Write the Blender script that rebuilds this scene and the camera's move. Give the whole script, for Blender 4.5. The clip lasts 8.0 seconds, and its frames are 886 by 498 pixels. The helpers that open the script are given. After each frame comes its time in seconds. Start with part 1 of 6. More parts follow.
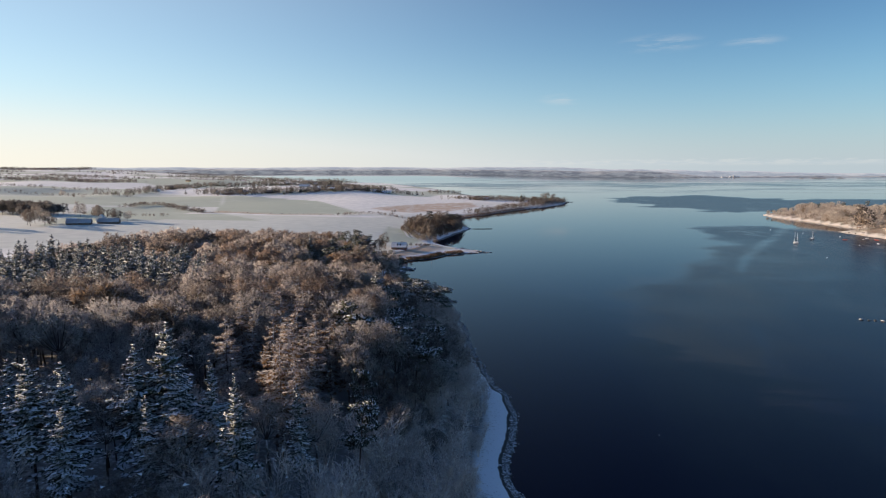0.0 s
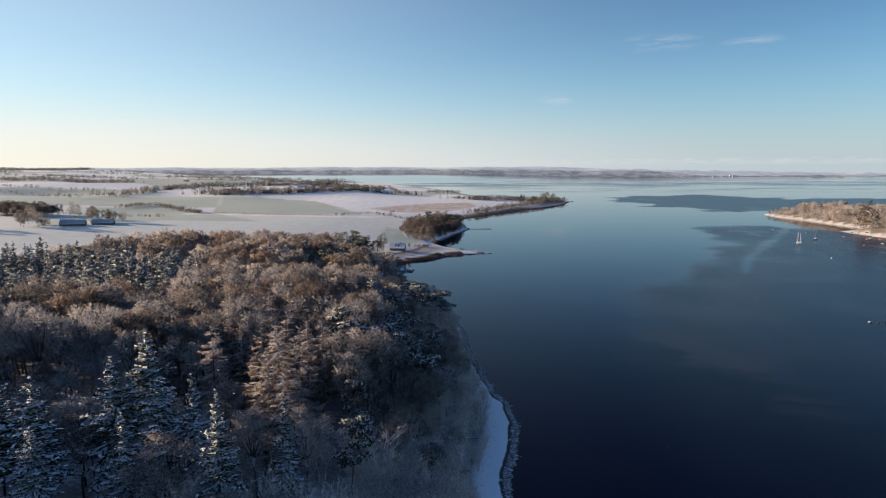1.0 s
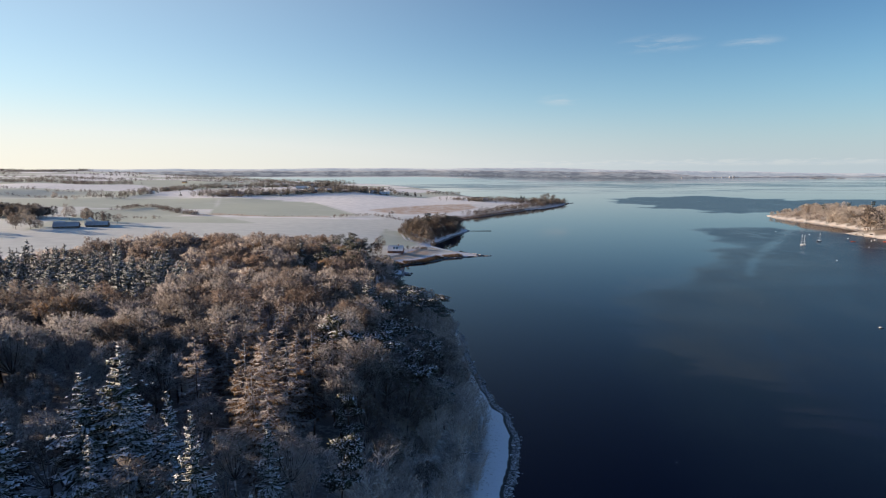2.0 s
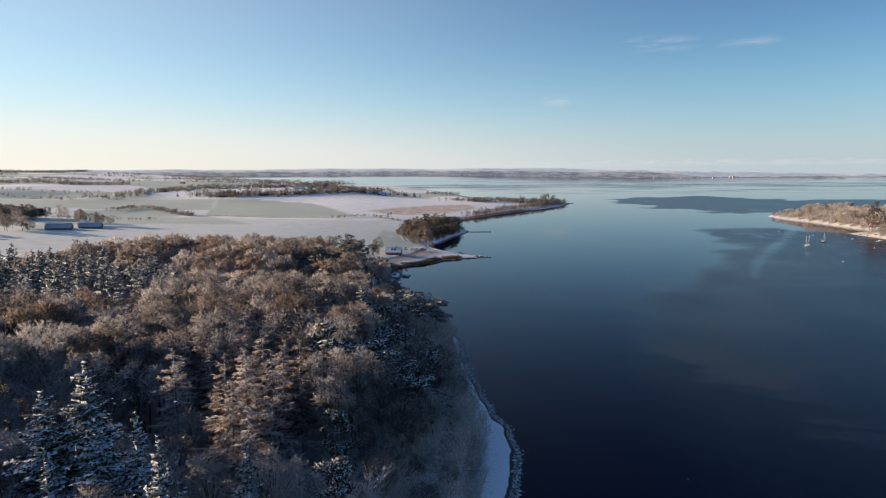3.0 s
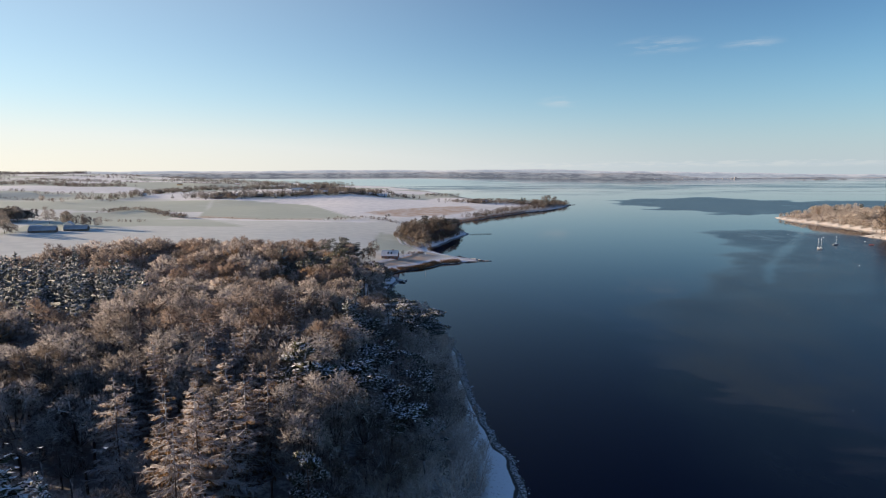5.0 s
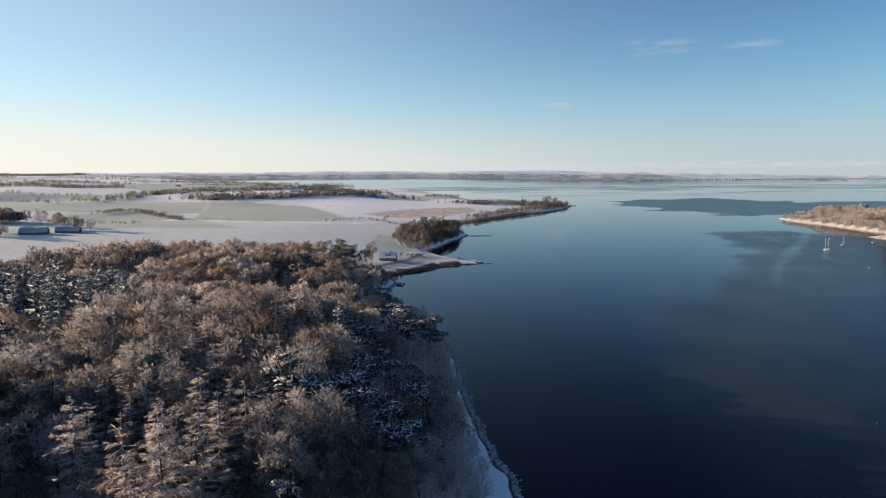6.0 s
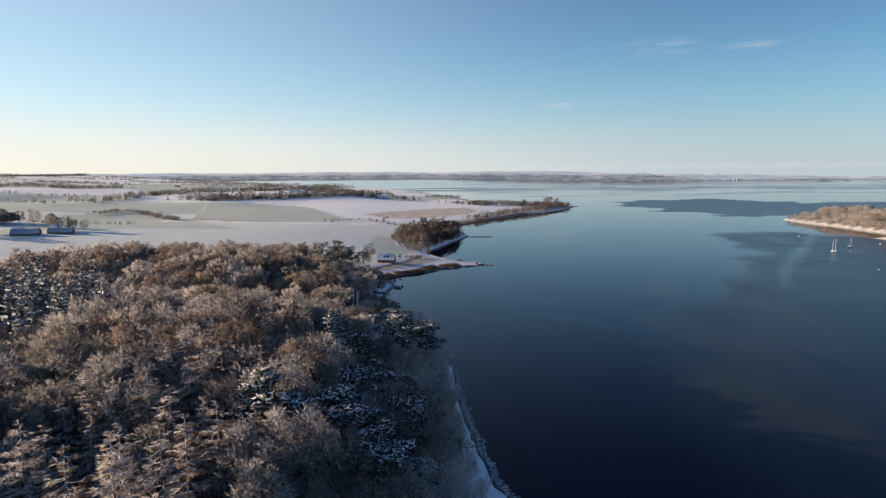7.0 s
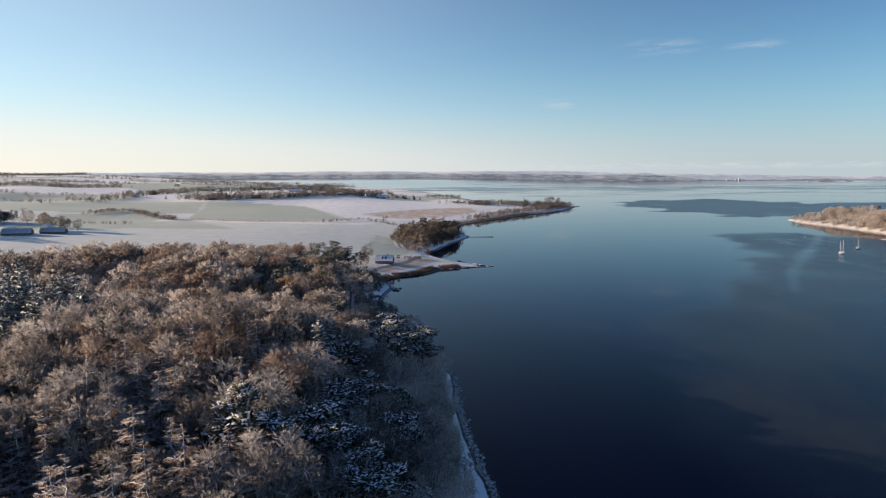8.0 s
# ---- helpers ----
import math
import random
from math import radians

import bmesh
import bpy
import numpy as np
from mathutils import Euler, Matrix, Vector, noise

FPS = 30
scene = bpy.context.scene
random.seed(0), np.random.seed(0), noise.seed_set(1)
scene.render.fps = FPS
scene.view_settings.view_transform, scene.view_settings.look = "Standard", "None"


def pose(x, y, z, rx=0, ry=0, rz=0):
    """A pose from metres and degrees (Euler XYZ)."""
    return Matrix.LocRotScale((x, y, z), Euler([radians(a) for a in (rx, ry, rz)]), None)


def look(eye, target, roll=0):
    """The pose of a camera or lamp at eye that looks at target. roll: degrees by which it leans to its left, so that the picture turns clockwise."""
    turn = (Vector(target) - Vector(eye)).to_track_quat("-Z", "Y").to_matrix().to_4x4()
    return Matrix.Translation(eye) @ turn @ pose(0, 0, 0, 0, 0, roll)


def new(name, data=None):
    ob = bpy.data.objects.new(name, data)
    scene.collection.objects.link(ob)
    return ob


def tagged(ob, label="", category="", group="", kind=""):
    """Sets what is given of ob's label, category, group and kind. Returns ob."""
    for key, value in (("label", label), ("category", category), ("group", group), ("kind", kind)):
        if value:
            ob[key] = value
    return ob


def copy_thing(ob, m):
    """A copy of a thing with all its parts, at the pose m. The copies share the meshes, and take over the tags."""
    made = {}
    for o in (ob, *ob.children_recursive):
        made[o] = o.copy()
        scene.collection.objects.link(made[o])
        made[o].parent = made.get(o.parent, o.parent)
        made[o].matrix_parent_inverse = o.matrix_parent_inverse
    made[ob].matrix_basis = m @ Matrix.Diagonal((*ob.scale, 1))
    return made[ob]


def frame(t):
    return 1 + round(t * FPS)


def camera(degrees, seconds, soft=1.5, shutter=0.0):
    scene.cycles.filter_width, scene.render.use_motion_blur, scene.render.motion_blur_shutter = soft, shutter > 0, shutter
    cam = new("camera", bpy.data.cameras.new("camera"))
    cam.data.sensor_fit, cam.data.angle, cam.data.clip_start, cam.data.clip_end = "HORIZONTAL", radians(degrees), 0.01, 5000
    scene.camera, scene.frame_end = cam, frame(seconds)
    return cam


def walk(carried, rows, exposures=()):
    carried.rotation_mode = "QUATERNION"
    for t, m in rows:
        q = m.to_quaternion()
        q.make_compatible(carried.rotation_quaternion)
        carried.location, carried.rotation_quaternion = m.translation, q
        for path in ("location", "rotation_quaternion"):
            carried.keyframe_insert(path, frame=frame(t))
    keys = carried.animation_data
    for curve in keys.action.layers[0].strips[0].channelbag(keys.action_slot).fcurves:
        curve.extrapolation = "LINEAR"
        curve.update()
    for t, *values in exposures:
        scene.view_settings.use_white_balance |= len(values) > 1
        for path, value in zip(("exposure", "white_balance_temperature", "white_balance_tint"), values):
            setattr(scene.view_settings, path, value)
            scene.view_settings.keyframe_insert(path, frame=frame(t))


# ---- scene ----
cam = camera(70.4, 8.0, 1.0)
PATH = [
    (0, (-2.037, -23.401, 77.281), (-2.022, -21.418, 77.023), -0.1),
    (0.5, (-1.875, -19.515, 77.302), (-1.859, -17.532, 77.044), -0.2),
    (1, (-1.577, -15.451, 77.337), (-1.56, -13.468, 77.078), -0.2),
    (1.5, (-1.156, -11.065, 77.325), (-1.139, -9.082, 77.068), -0.2),
    (3, (-0.011, 3.056, 76.949), (0.008, 5.04, 76.695), -0.3),
    (3.5, (0.439, 8.091, 76.777), (0.458, 10.075, 76.523), -0.3),
    (4, (0.876, 13.413, 76.528), (0.895, 15.397, 76.276), -0.3),
    (4.5, (1.342, 19.019, 76.248), (1.36, 21.004, 75.997), -0.3),
    (6, (2.718, 36.27, 74.774), (2.735, 38.255, 74.529), -0.4),
    (6.5, (3.335, 41.902, 74.464), (3.35, 43.887, 74.22), -0.4),
    (7, (3.911, 47.377, 74.166), (3.925, 49.362, 73.923), -0.4),
    (7.5, (4.502, 52.811, 73.951), (4.514, 54.797, 73.708), -0.3),
    (8, (5.078, 58.135, 73.776), (5.089, 60.12, 73.532), -0.3),
]
walk(cam, [(t, look(eye, target, roll)) for t, eye, target, roll in PATH])

# ---- light: low winter sun from the west, clear sky ----
SUN_AZ, SUN_EL = radians(-76), radians(12.0)          # from +y, clockwise; height over the horizon
world = bpy.data.worlds.new("winter_sky")
scene.world = world
world.use_nodes = True
wt = world.node_tree
wt.nodes.clear()
sky = wt.nodes.new("ShaderNodeTexSky")
sky.sky_type = "NISHITA"
sky.sun_disc = False
sky.sun_elevation, sky.sun_rotation = SUN_EL, SUN_AZ
sky.altitude, sky.air_density, sky.dust_density, sky.ozone_density = 0, 1.0, 0.4, 2.5
bg = wt.nodes.new("ShaderNodeBackground")
bg.inputs["Strength"].default_value = 0.085
world_out = wt.nodes.new("ShaderNodeOutputWorld")
wt.links.new(bg.outputs[0], world_out.inputs[0])
sun_lamp = new("sun", bpy.data.lights.new("sun", "SUN"))
sun_lamp.data.energy, sun_lamp.data.angle, sun_lamp.data.color = 5.4, radians(0.5), (1.0, 0.77, 0.57)
sun_dir = Vector((math.sin(SUN_AZ) * math.cos(SUN_EL), math.cos(SUN_AZ) * math.cos(SUN_EL), math.sin(SUN_EL)))
sun_lamp.matrix_world = look(sun_dir * 300, (0, 0, 0))
scene.view_settings.exposure = 0.72


def sky_haze():
    """Pale winter haze low over the horizon and towards the sun, and a few thin wisps of cloud."""
    geo = wt.nodes.new("ShaderNodeTexCoord").outputs["Generated"]
    sep = wt.nodes.new("ShaderNodeSeparateXYZ")
    wt.links.new(geo, sep.inputs[0])
    dot = wt.nodes.new("ShaderNodeVectorMath")
    dot.operation = "DOT_PRODUCT"
    wt.links.new(geo, dot.inputs[0])
    dot.inputs[1].default_value = sun_dir
    near_sun = ramp(wt, dot.outputs["Value"], -0.35, 1.05)
    low = sums(wt, "POWER", ramp(wt, sep.outputs[2], 0.30, -0.02), 3.0)
    veil = sums(wt, "MINIMUM", sums(wt, "ADD", sums(wt, "MULTIPLY", low, 0.85), sums(wt, "MULTIPLY", sums(wt, "MULTIPLY", near_sun, ramp(wt, sep.outputs[2], 0.75, 0.22)), 0.46)), 0.94)
    pale = mixed(wt, ramp(wt, sep.outputs[2], 0.0, 0.12), (5.9, 5.7, 5.15), (4.5, 5.5, 6.0))
    glow = mixed(wt, near_sun, (0.66, 0.79, 0.98), (1.28, 1.24, 1.18))
    mul = wt.nodes.new("ShaderNodeMix")
    mul.data_type, mul.blend_type = "RGBA", "MULTIPLY"
    mul.inputs[0].default_value = 1.0
    wt.links.new(pale, mul.inputs[6])
    wt.links.new(glow, mul.inputs[7])
    deep = wt.nodes.new("ShaderNodeMix")
    deep.data_type, deep.blend_type = "RGBA", "MULTIPLY"
    deep.inputs[0].default_value = 1.0
    wt.links.new(sky.outputs[0], deep.inputs[6])
    wt.links.new(mixed(wt, ramp(wt, sep.outputs[2], 0.10, 0.48), (0.74, 0.99, 1.17), (0.43, 0.50, 0.70)), deep.inputs[7])
    high = wt.nodes.new("ShaderNodeMix")
    high.data_type, high.blend_type = "RGBA", "MULTIPLY"
    high.inputs[0].default_value = 1.0
    wt.links.new(deep.outputs[2], high.inputs[6])
    wt.links.new(mixed(wt, ramp(wt, sep.outputs[2], 0.48, 0.80), (1.0, 1.0, 1.0), (1.6, 1.65, 1.6)), high.inputs[7])
    c = mixed(wt, veil, high.outputs[2], mul.outputs[2])
    # wisps: long thin streaks in a few small stretches of the sky
    mp = wt.nodes.new("ShaderNodeMapping")
    mp.inputs["Scale"].default_value = (6, 6, 42)
    wt.links.new(geo, mp.inputs[0])
    n = nd(wt, "ShaderNodeTexNoise", Scale=2.2, Detail=6.0, Roughness=0.6)
    wt.links.new(mp.outputs[0], n.inputs["Vector"])
    total = None
    for (x, y, z), size in (((0.321, 0.930, 0.176), 0.075), ((0.432, 0.885, 0.170), 0.05), ((0.190, 0.976, 0.102), 0.05)):
        v = wt.nodes.new("ShaderNodeVectorMath")
        v.operation = "SUBTRACT"
        wt.links.new(geo, v.inputs[0])
        v.inputs[1].default_value = (x, y, z)
        w = wt.nodes.new("ShaderNodeVectorMath")
        w.operation = "MULTIPLY"
        wt.links.new(v.outputs[0], w.inputs[0])
        w.inputs[1].default_value = (1, 1, 4.5)
        ln = wt.nodes.new("ShaderNodeVectorMath")
        ln.operation = "LENGTH"
        wt.links.new(w.outputs[0], ln.inputs[0])
        blob = ramp(wt, ln.outputs["Value"], size, 0.0)
        total = blob if total is None else sums(wt, "MAXIMUM", total, blob)
    wisp = sums(wt, "MULTIPLY", sums(wt, "MULTIPLY", total, ramp(wt, n.outputs[0], 0.38, 0.62)), 0.32)
    c = mixed(wt, wisp, c, (5.0, 5.1, 5.2))
    # a low bank of cloud lying on the horizon
    puffs = nd(wt, "ShaderNodeTexNoise", Scale=9.0, Detail=6.0, Roughness=0.6)
    mp2 = wt.nodes.new("ShaderNodeMapping")
    mp2.inputs["Scale"].default_value = (4, 4, 30)
    wt.links.new(geo, mp2.inputs[0])
    wt.links.new(mp2.outputs[0], puffs.inputs["Vector"])
    right = ramp(wt, sep.outputs[0], -0.05, 0.25)
    body = sums(wt, "MULTIPLY", ramp(wt, sums(wt, "ADD", sep.outputs[2], sums(wt, "MULTIPLY_ADD", puffs.outputs[0], -0.020, 0.0)), 0.002, -0.002), ramp(wt, sep.outputs[2], 0.0005, 0.006))
    bank = sums(wt, "MULTIPLY", sums(wt, "MULTIPLY", body, right), 0.24)
    lit = mixed(wt, ramp(wt, puffs.outputs[0], 0.42, 0.6), (4.3, 4.7, 5.2), (5.9, 5.8, 5.6))
    c = mixed(wt, bank, c, lit)
    wt.links.new(c, bg.inputs[0])

# ---- materials ----
rng = np.random.default_rng(7)


def material(name, rough=0.8):
    m = bpy.data.materials.new(name)
    m.use_nodes = True
    b = m.node_tree.nodes["Principled BSDF"]
    b.inputs["Roughness"].default_value = rough
    return m, m.node_tree, b


def nd(nt, kind, **values):
    n = nt.nodes.new(kind)
    for key, value in values.items():
        n.inputs[key.replace("_", " ")].default_value = value
    return n


def mixed(nt, fac, a, b):
    """Mix of two colours or sockets."""
    n = nt.nodes.new("ShaderNodeMix")
    n.data_type = "RGBA"
    for i, s in ((0, fac), (6, a), (7, b)):
        if isinstance(s, (int, float)):
            n.inputs[i].default_value = s
        elif isinstance(s, tuple):
            n.inputs[i].default_value = (*s, 1)
        else:
            nt.links.new(s, n.inputs[i])
    return n.outputs[2]


def sums(nt, op, a, b=0.0, c=0.0):
    n = nt.nodes.new("ShaderNodeMath")
    n.operation = op
    for i, s in enumerate((a, b, c)):
        if isinstance(s, (int, float)):
            n.inputs[i].default_value = s
        else:
            nt.links.new(s, n.inputs[i])
    return n.outputs[0]


def ramp(nt, s, lo, hi):
    n = nt.nodes.new("ShaderNodeMapRange")
    n.interpolation_type = "SMOOTHSTEP"
    n.inputs[1].default_value, n.inputs[2].default_value = lo, hi
    nt.links.new(s, n.inputs[0])
    return n.outputs[0]


def spot(nt, scale, detail=4.0, rough=0.55, stretch=None, obj=True):
    """Noise at a real-world scale (features per metre)."""
    tc = nt.nodes.new("ShaderNodeTexCoord")
    src = tc.outputs["Object"]
    if stretch:
        mp = nt.nodes.new("ShaderNodeMapping")
        mp.inputs["Scale"].default_value = stretch
        nt.links.new(src, mp.inputs[0])
        src = mp.outputs[0]
    n = nd(nt, "ShaderNodeTexNoise", Scale=scale, Detail=detail, Roughness=rough)
    nt.links.new(src, n.inputs["Vector"])
    return n.outputs[0]


def bumped(nt, b, height, strength=0.4, distance=0.1):
    n = nd(nt, "ShaderNodeBump", Strength=strength, Distance=distance)
    nt.links.new(height, n.inputs["Height"])
    nt.links.new(n.outputs[0], b.inputs["Normal"])


def island(nt):
    return nt.nodes.new("ShaderNodeNewGeometry").outputs["Random Per Island"]


def up_facing(nt):
    g = nt.nodes.new("ShaderNodeNewGeometry")
    s = nt.nodes.new("ShaderNodeSeparateXYZ")
    nt.links.new(g.outputs["Normal"], s.inputs[0])
    return s.outputs[2]


def tone(nt):
    """One random value a tree: by object, or by the tone stored with a joined wood."""
    o = nt.nodes.new("ShaderNodeObjectInfo").outputs["Random"]
    a = nt.nodes.new("ShaderNodeAttribute")
    a.attribute_name = "tone"
    return sums(nt, "FRACT", sums(nt, "ADD", o, a.outputs["Fac"]))


def plain(name, colour, rough=0.8, spread=0.25, scale=1.5, metal=0.0, relief=0.0):
    m, nt, b = material(name, rough)
    dark = tuple(c * (1 - spread) for c in colour)
    light = tuple(min(1, c * (1 + spread)) for c in colour)
    big, fine = spot(nt, scale * 0.2, 3), spot(nt, scale * 4, 5)
    both = sums(nt, "MULTIPLY_ADD", big, 0.6, sums(nt, "MULTIPLY", fine, 0.4))
    nt.links.new(mixed(nt, ramp(nt, both, 0.3, 0.7), dark, light), b.inputs["Base Color"])
    b.inputs["Metallic"].default_value = metal
    if relief:
        bumped(nt, b, fine, 0.5, relief)
    return m


def fan_cut(nt, lines, fine, thick):
    """Where twigs run in a fan-shaped spray: long twigs from its foot, finer ones between them, ragged at the rim."""
    at = nt.nodes.new("ShaderNodeAttribute")
    at.attribute_name = "fan"
    sp = nt.nodes.new("ShaderNodeSeparateXYZ")
    nt.links.new(at.outputs["Vector"], sp.inputs[0])
    i = island(nt)
    v = sums(nt, "MAXIMUM", sp.outputs[1], 0.06)
    q = sums(nt, "DIVIDE", sp.outputs[0], v)
    cb = nt.nodes.new("ShaderNodeCombineXYZ")
    nt.links.new(sums(nt, "MULTIPLY", q, 5.0), cb.inputs[0])
    nt.links.new(sums(nt, "MULTIPLY", v, 4.0), cb.inputs[1])
    nt.links.new(sums(nt, "MULTIPLY", i, 90.0), cb.inputs[2])
    n = nd(nt, "ShaderNodeTexNoise", Scale=1.0, Detail=2.0)
    nt.links.new(cb.outputs[0], n.inputs["Vector"])
    w = sums(nt, "ADD", q, sums(nt, "MULTIPLY_ADD", n.outputs[0], 0.36, -0.18))
    keep = []
    for count, size in ((lines, thick), (fine, thick * 1.35)):
        place = sums(nt, "MULTIPLY_ADD", w, count, sums(nt, "MULTIPLY", i, 7.0 * count))
        d = sums(nt, "ABSOLUTE", sums(nt, "SUBTRACT", sums(nt, "FRACT", place), 0.5))
        ends = nt.nodes.new("ShaderNodeTexWhiteNoise")
        ends.noise_dimensions = "1D"
        nt.links.new(sums(nt, "ADD", sums(nt, "FLOOR", place), sums(nt, "MULTIPLY", i, 311.0)), ends.inputs["W"])
        reach = sums(nt, "MULTIPLY_ADD", ends.outputs["Value"], 0.62, sums(nt, "MULTIPLY_ADD", sums(nt, "MULTIPLY", q, q), -1.0, 0.42))
        keep.append(sums(nt, "MULTIPLY", sums(nt, "LESS_THAN", d, sums(nt, "DIVIDE", size, v)), sums(nt, "LESS_THAN", v, reach)))
    keep[1] = sums(nt, "MULTIPLY", keep[1], sums(nt, "GREATER_THAN", v, 0.3))
    k = sums(nt, "MAXIMUM", keep[0], keep[1])
    return sums(nt, "MAXIMUM", k, sums(nt, "LESS_THAN", sp.outputs[2], 0.5))


def twig_material(name, browns, frost, amount, grain=0.14, fan=(4.0, 9.0, 0.06)):
    """Bare twigs: the brown differs from tree to tree, frost from twig to twig."""
    m, nt, b = material(name, 0.85)
    t = tone(nt)
    base = mixed(nt, ramp(nt, t, 0.15, 0.5), browns[0], browns[1])
    base = mixed(nt, ramp(nt, t, 0.62, 0.95), base, browns[2])
    i = island(nt)
    own = sums(nt, "FRACT", sums(nt, "MULTIPLY", t, 7.31))
    f = sums(nt, "ADD", sums(nt, "MULTIPLY_ADD", i, grain, 0.225 - 0.5 * grain), sums(nt, "MULTIPLY", own, 0.55))
    f = sums(nt, "ADD", f, sums(nt, "MULTIPLY", spot(nt, 0.35, 5, 0.7), 0.6))
    fr = sums(nt, "MULTIPLY", ramp(nt, f, 1.12 - amount, 1.55 - amount), 0.92)
    c = mixed(nt, fr, base, frost)
    nt.links.new(c, b.inputs["Base Color"])
    thin = nt.nodes.new("ShaderNodeBsdfTranslucent")
    nt.links.new(c, thin.inputs[0])
    mx = nt.nodes.new("ShaderNodeMixShader")
    mx.inputs[0].default_value = 0.48
    nt.links.new(b.outputs[0], mx.inputs[1])
    nt.links.new(thin.outputs[0], mx.inputs[2])
    gap = nt.nodes.new("ShaderNodeBsdfTransparent")
    last = nt.nodes.new("ShaderNodeMixShader")
    nt.links.new(fan_cut(nt, *fan), last.inputs[0])
    nt.links.new(gap.outputs[0], last.inputs[1])
    nt.links.new(mx.outputs[0], last.inputs[2])
    nt.links.new(last.outputs[0], nt.nodes["Material Output"].inputs[0])
    return m


TWIG = twig_material("frosted_twigs", ((0.19, 0.168, 0.155), (0.235, 0.203, 0.183), (0.225, 0.186, 0.158)), (0.55, 0.52, 0.51), 0.58, 0.14, (4.0, 8.0, 0.048))
TWIG_GREY = twig_material("grey_hazel_twigs", ((0.36, 0.305, 0.255), (0.42, 0.355, 0.295), (0.38, 0.30, 0.23)), (0.80, 0.755, 0.71), 0.74, 0.14, (3.0, 7.0, 0.10))
# browns lightened for frost and for distance haze put into the colour
TWIG_FAR = twig_material("woodland_twigs", ((0.22, 0.19, 0.17), (0.30, 0.25, 0.22), (0.32, 0.235, 0.185)), (0.62, 0.56, 0.525), 0.52, 0.14, (4.0, 9.0, 0.10))
TWIG_MID = twig_material("frosted_crown_twigs", ((0.20, 0.175, 0.158), (0.265, 0.22, 0.195), (0.27, 0.20, 0.16)), (0.60, 0.55, 0.525), 0.52, 0.14, (4.0, 9.0, 0.06))
# neutral greys stand in for the air haze on far trees
TWIG_DARK = twig_material("haze_grey_twigs", ((0.10, 0.096, 0.094), (0.135, 0.126, 0.12), (0.14, 0.12, 0.106)), (0.38, 0.38, 0.38), 0.34, 0.14, (4.0, 9.0, 0.2))
TWIG_BROWN = twig_material("brown_brush_twigs", ((0.11, 0.092, 0.08), (0.14, 0.116, 0.10), (0.145, 0.108, 0.085)), (0.35, 0.33, 0.31), 0.32, 0.14, (4.0, 9.0, 0.16))
TWIG_GOLD = twig_material("golden_scrub_twigs", ((0.25, 0.195, 0.142), (0.31, 0.245, 0.18), (0.26, 0.175, 0.112)), (0.66, 0.60, 0.54), 0.70, 0.14, (4.0, 9.0, 0.14))
LARCH = twig_material("larch_twigs", ((0.12, 0.095, 0.077), (0.145, 0.116, 0.095), (0.125, 0.10, 0.083)), (0.57, 0.54, 0.545), 0.72, 0.4, (3.0, 7.0, 0.10))
LARCH_NEEDLE = twig_material("larch_needles", ((0.20, 0.12, 0.06), (0.24, 0.15, 0.08), (0.19, 0.12, 0.07)), (0.6, 0.52, 0.45), 0.25, 0.3, (4.0, 9.0, 0.1))
LEAF_RUST = twig_material("withered_leaves", ((0.22, 0.145, 0.095), (0.26, 0.18, 0.12), (0.2, 0.13, 0.085)), (0.55, 0.5, 0.45), 0.22, 0.3, (4.0, 9.0, 0.12))


def bark_material(name, colour, snow):
    m, nt, b = material(name, 0.9)
    n = spot(nt, 1.0, 5, 0.6, (3, 3, 0.7))
    c = mixed(nt, ramp(nt, n, 0.35, 0.65), tuple(x * 0.6 for x in colour), colour)
    f = sums(nt, "MULTIPLY", ramp(nt, sums(nt, "ADD", up_facing(nt), sums(nt, "MULTIPLY", spot(nt, 2.0), 0.5)), 0.55, 0.9), snow)
    nt.links.new(mixed(nt, f, c, (0.75, 0.76, 0.78)), b.inputs["Base Color"])
    bumped(nt, b, n, 0.5, 0.05)
    return m


BARK = bark_material("grey_bark", (0.095, 0.078, 0.065), 0.8)
BARK_HAZEL = bark_material("pale_grey_bark", (0.66, 0.57, 0.52), 0.5)
BARK_LARCH = bark_material("larch_bark", (0.19, 0.125, 0.09), 1.0)
BARK_PINE = bark_material("pine_bark", (0.17, 0.10, 0.065), 0.6)


def needle_material(name, greens, frost):
    m, nt, b = material(name, 0.7)
    i = island(nt)
    c = mixed(nt, tone(nt), greens[0], greens[1])
    c = mixed(nt, ramp(nt, i, 0.75 - frost, 1.3 - frost), c, (0.5, 0.53, 0.53))
    nt.links.new(c, b.inputs["Base Color"])
    return m


SPRUCE = needle_material("spruce_needles", ((0.030, 0.045, 0.026), (0.045, 0.058, 0.030)), 0.05)
PINE = needle_material("pine_needles", ((0.036, 0.047, 0.024), (0.068, 0.072, 0.036)), 0.06)
# paler copy of SPRUCE: frost, with distance haze mixed into the greens
SPRUCE_FAR = needle_material("frost_haze_needles", ((0.06, 0.075, 0.066), (0.085, 0.097, 0.085)), 0.38)


def snow_material(name, colour=(0.80, 0.82, 0.85)):
    m, nt, b = material(name, 0.6)
    n = spot(nt, 0.6, 5)
    nt.links.new(mixed(nt, ramp(nt, n, 0.35, 0.7), tuple(x * 0.86 for x in colour), colour), b.inputs["Base Color"])
    bumped(nt, b, spot(nt, 2.5, 4), 0.5, 0.08)
    return m


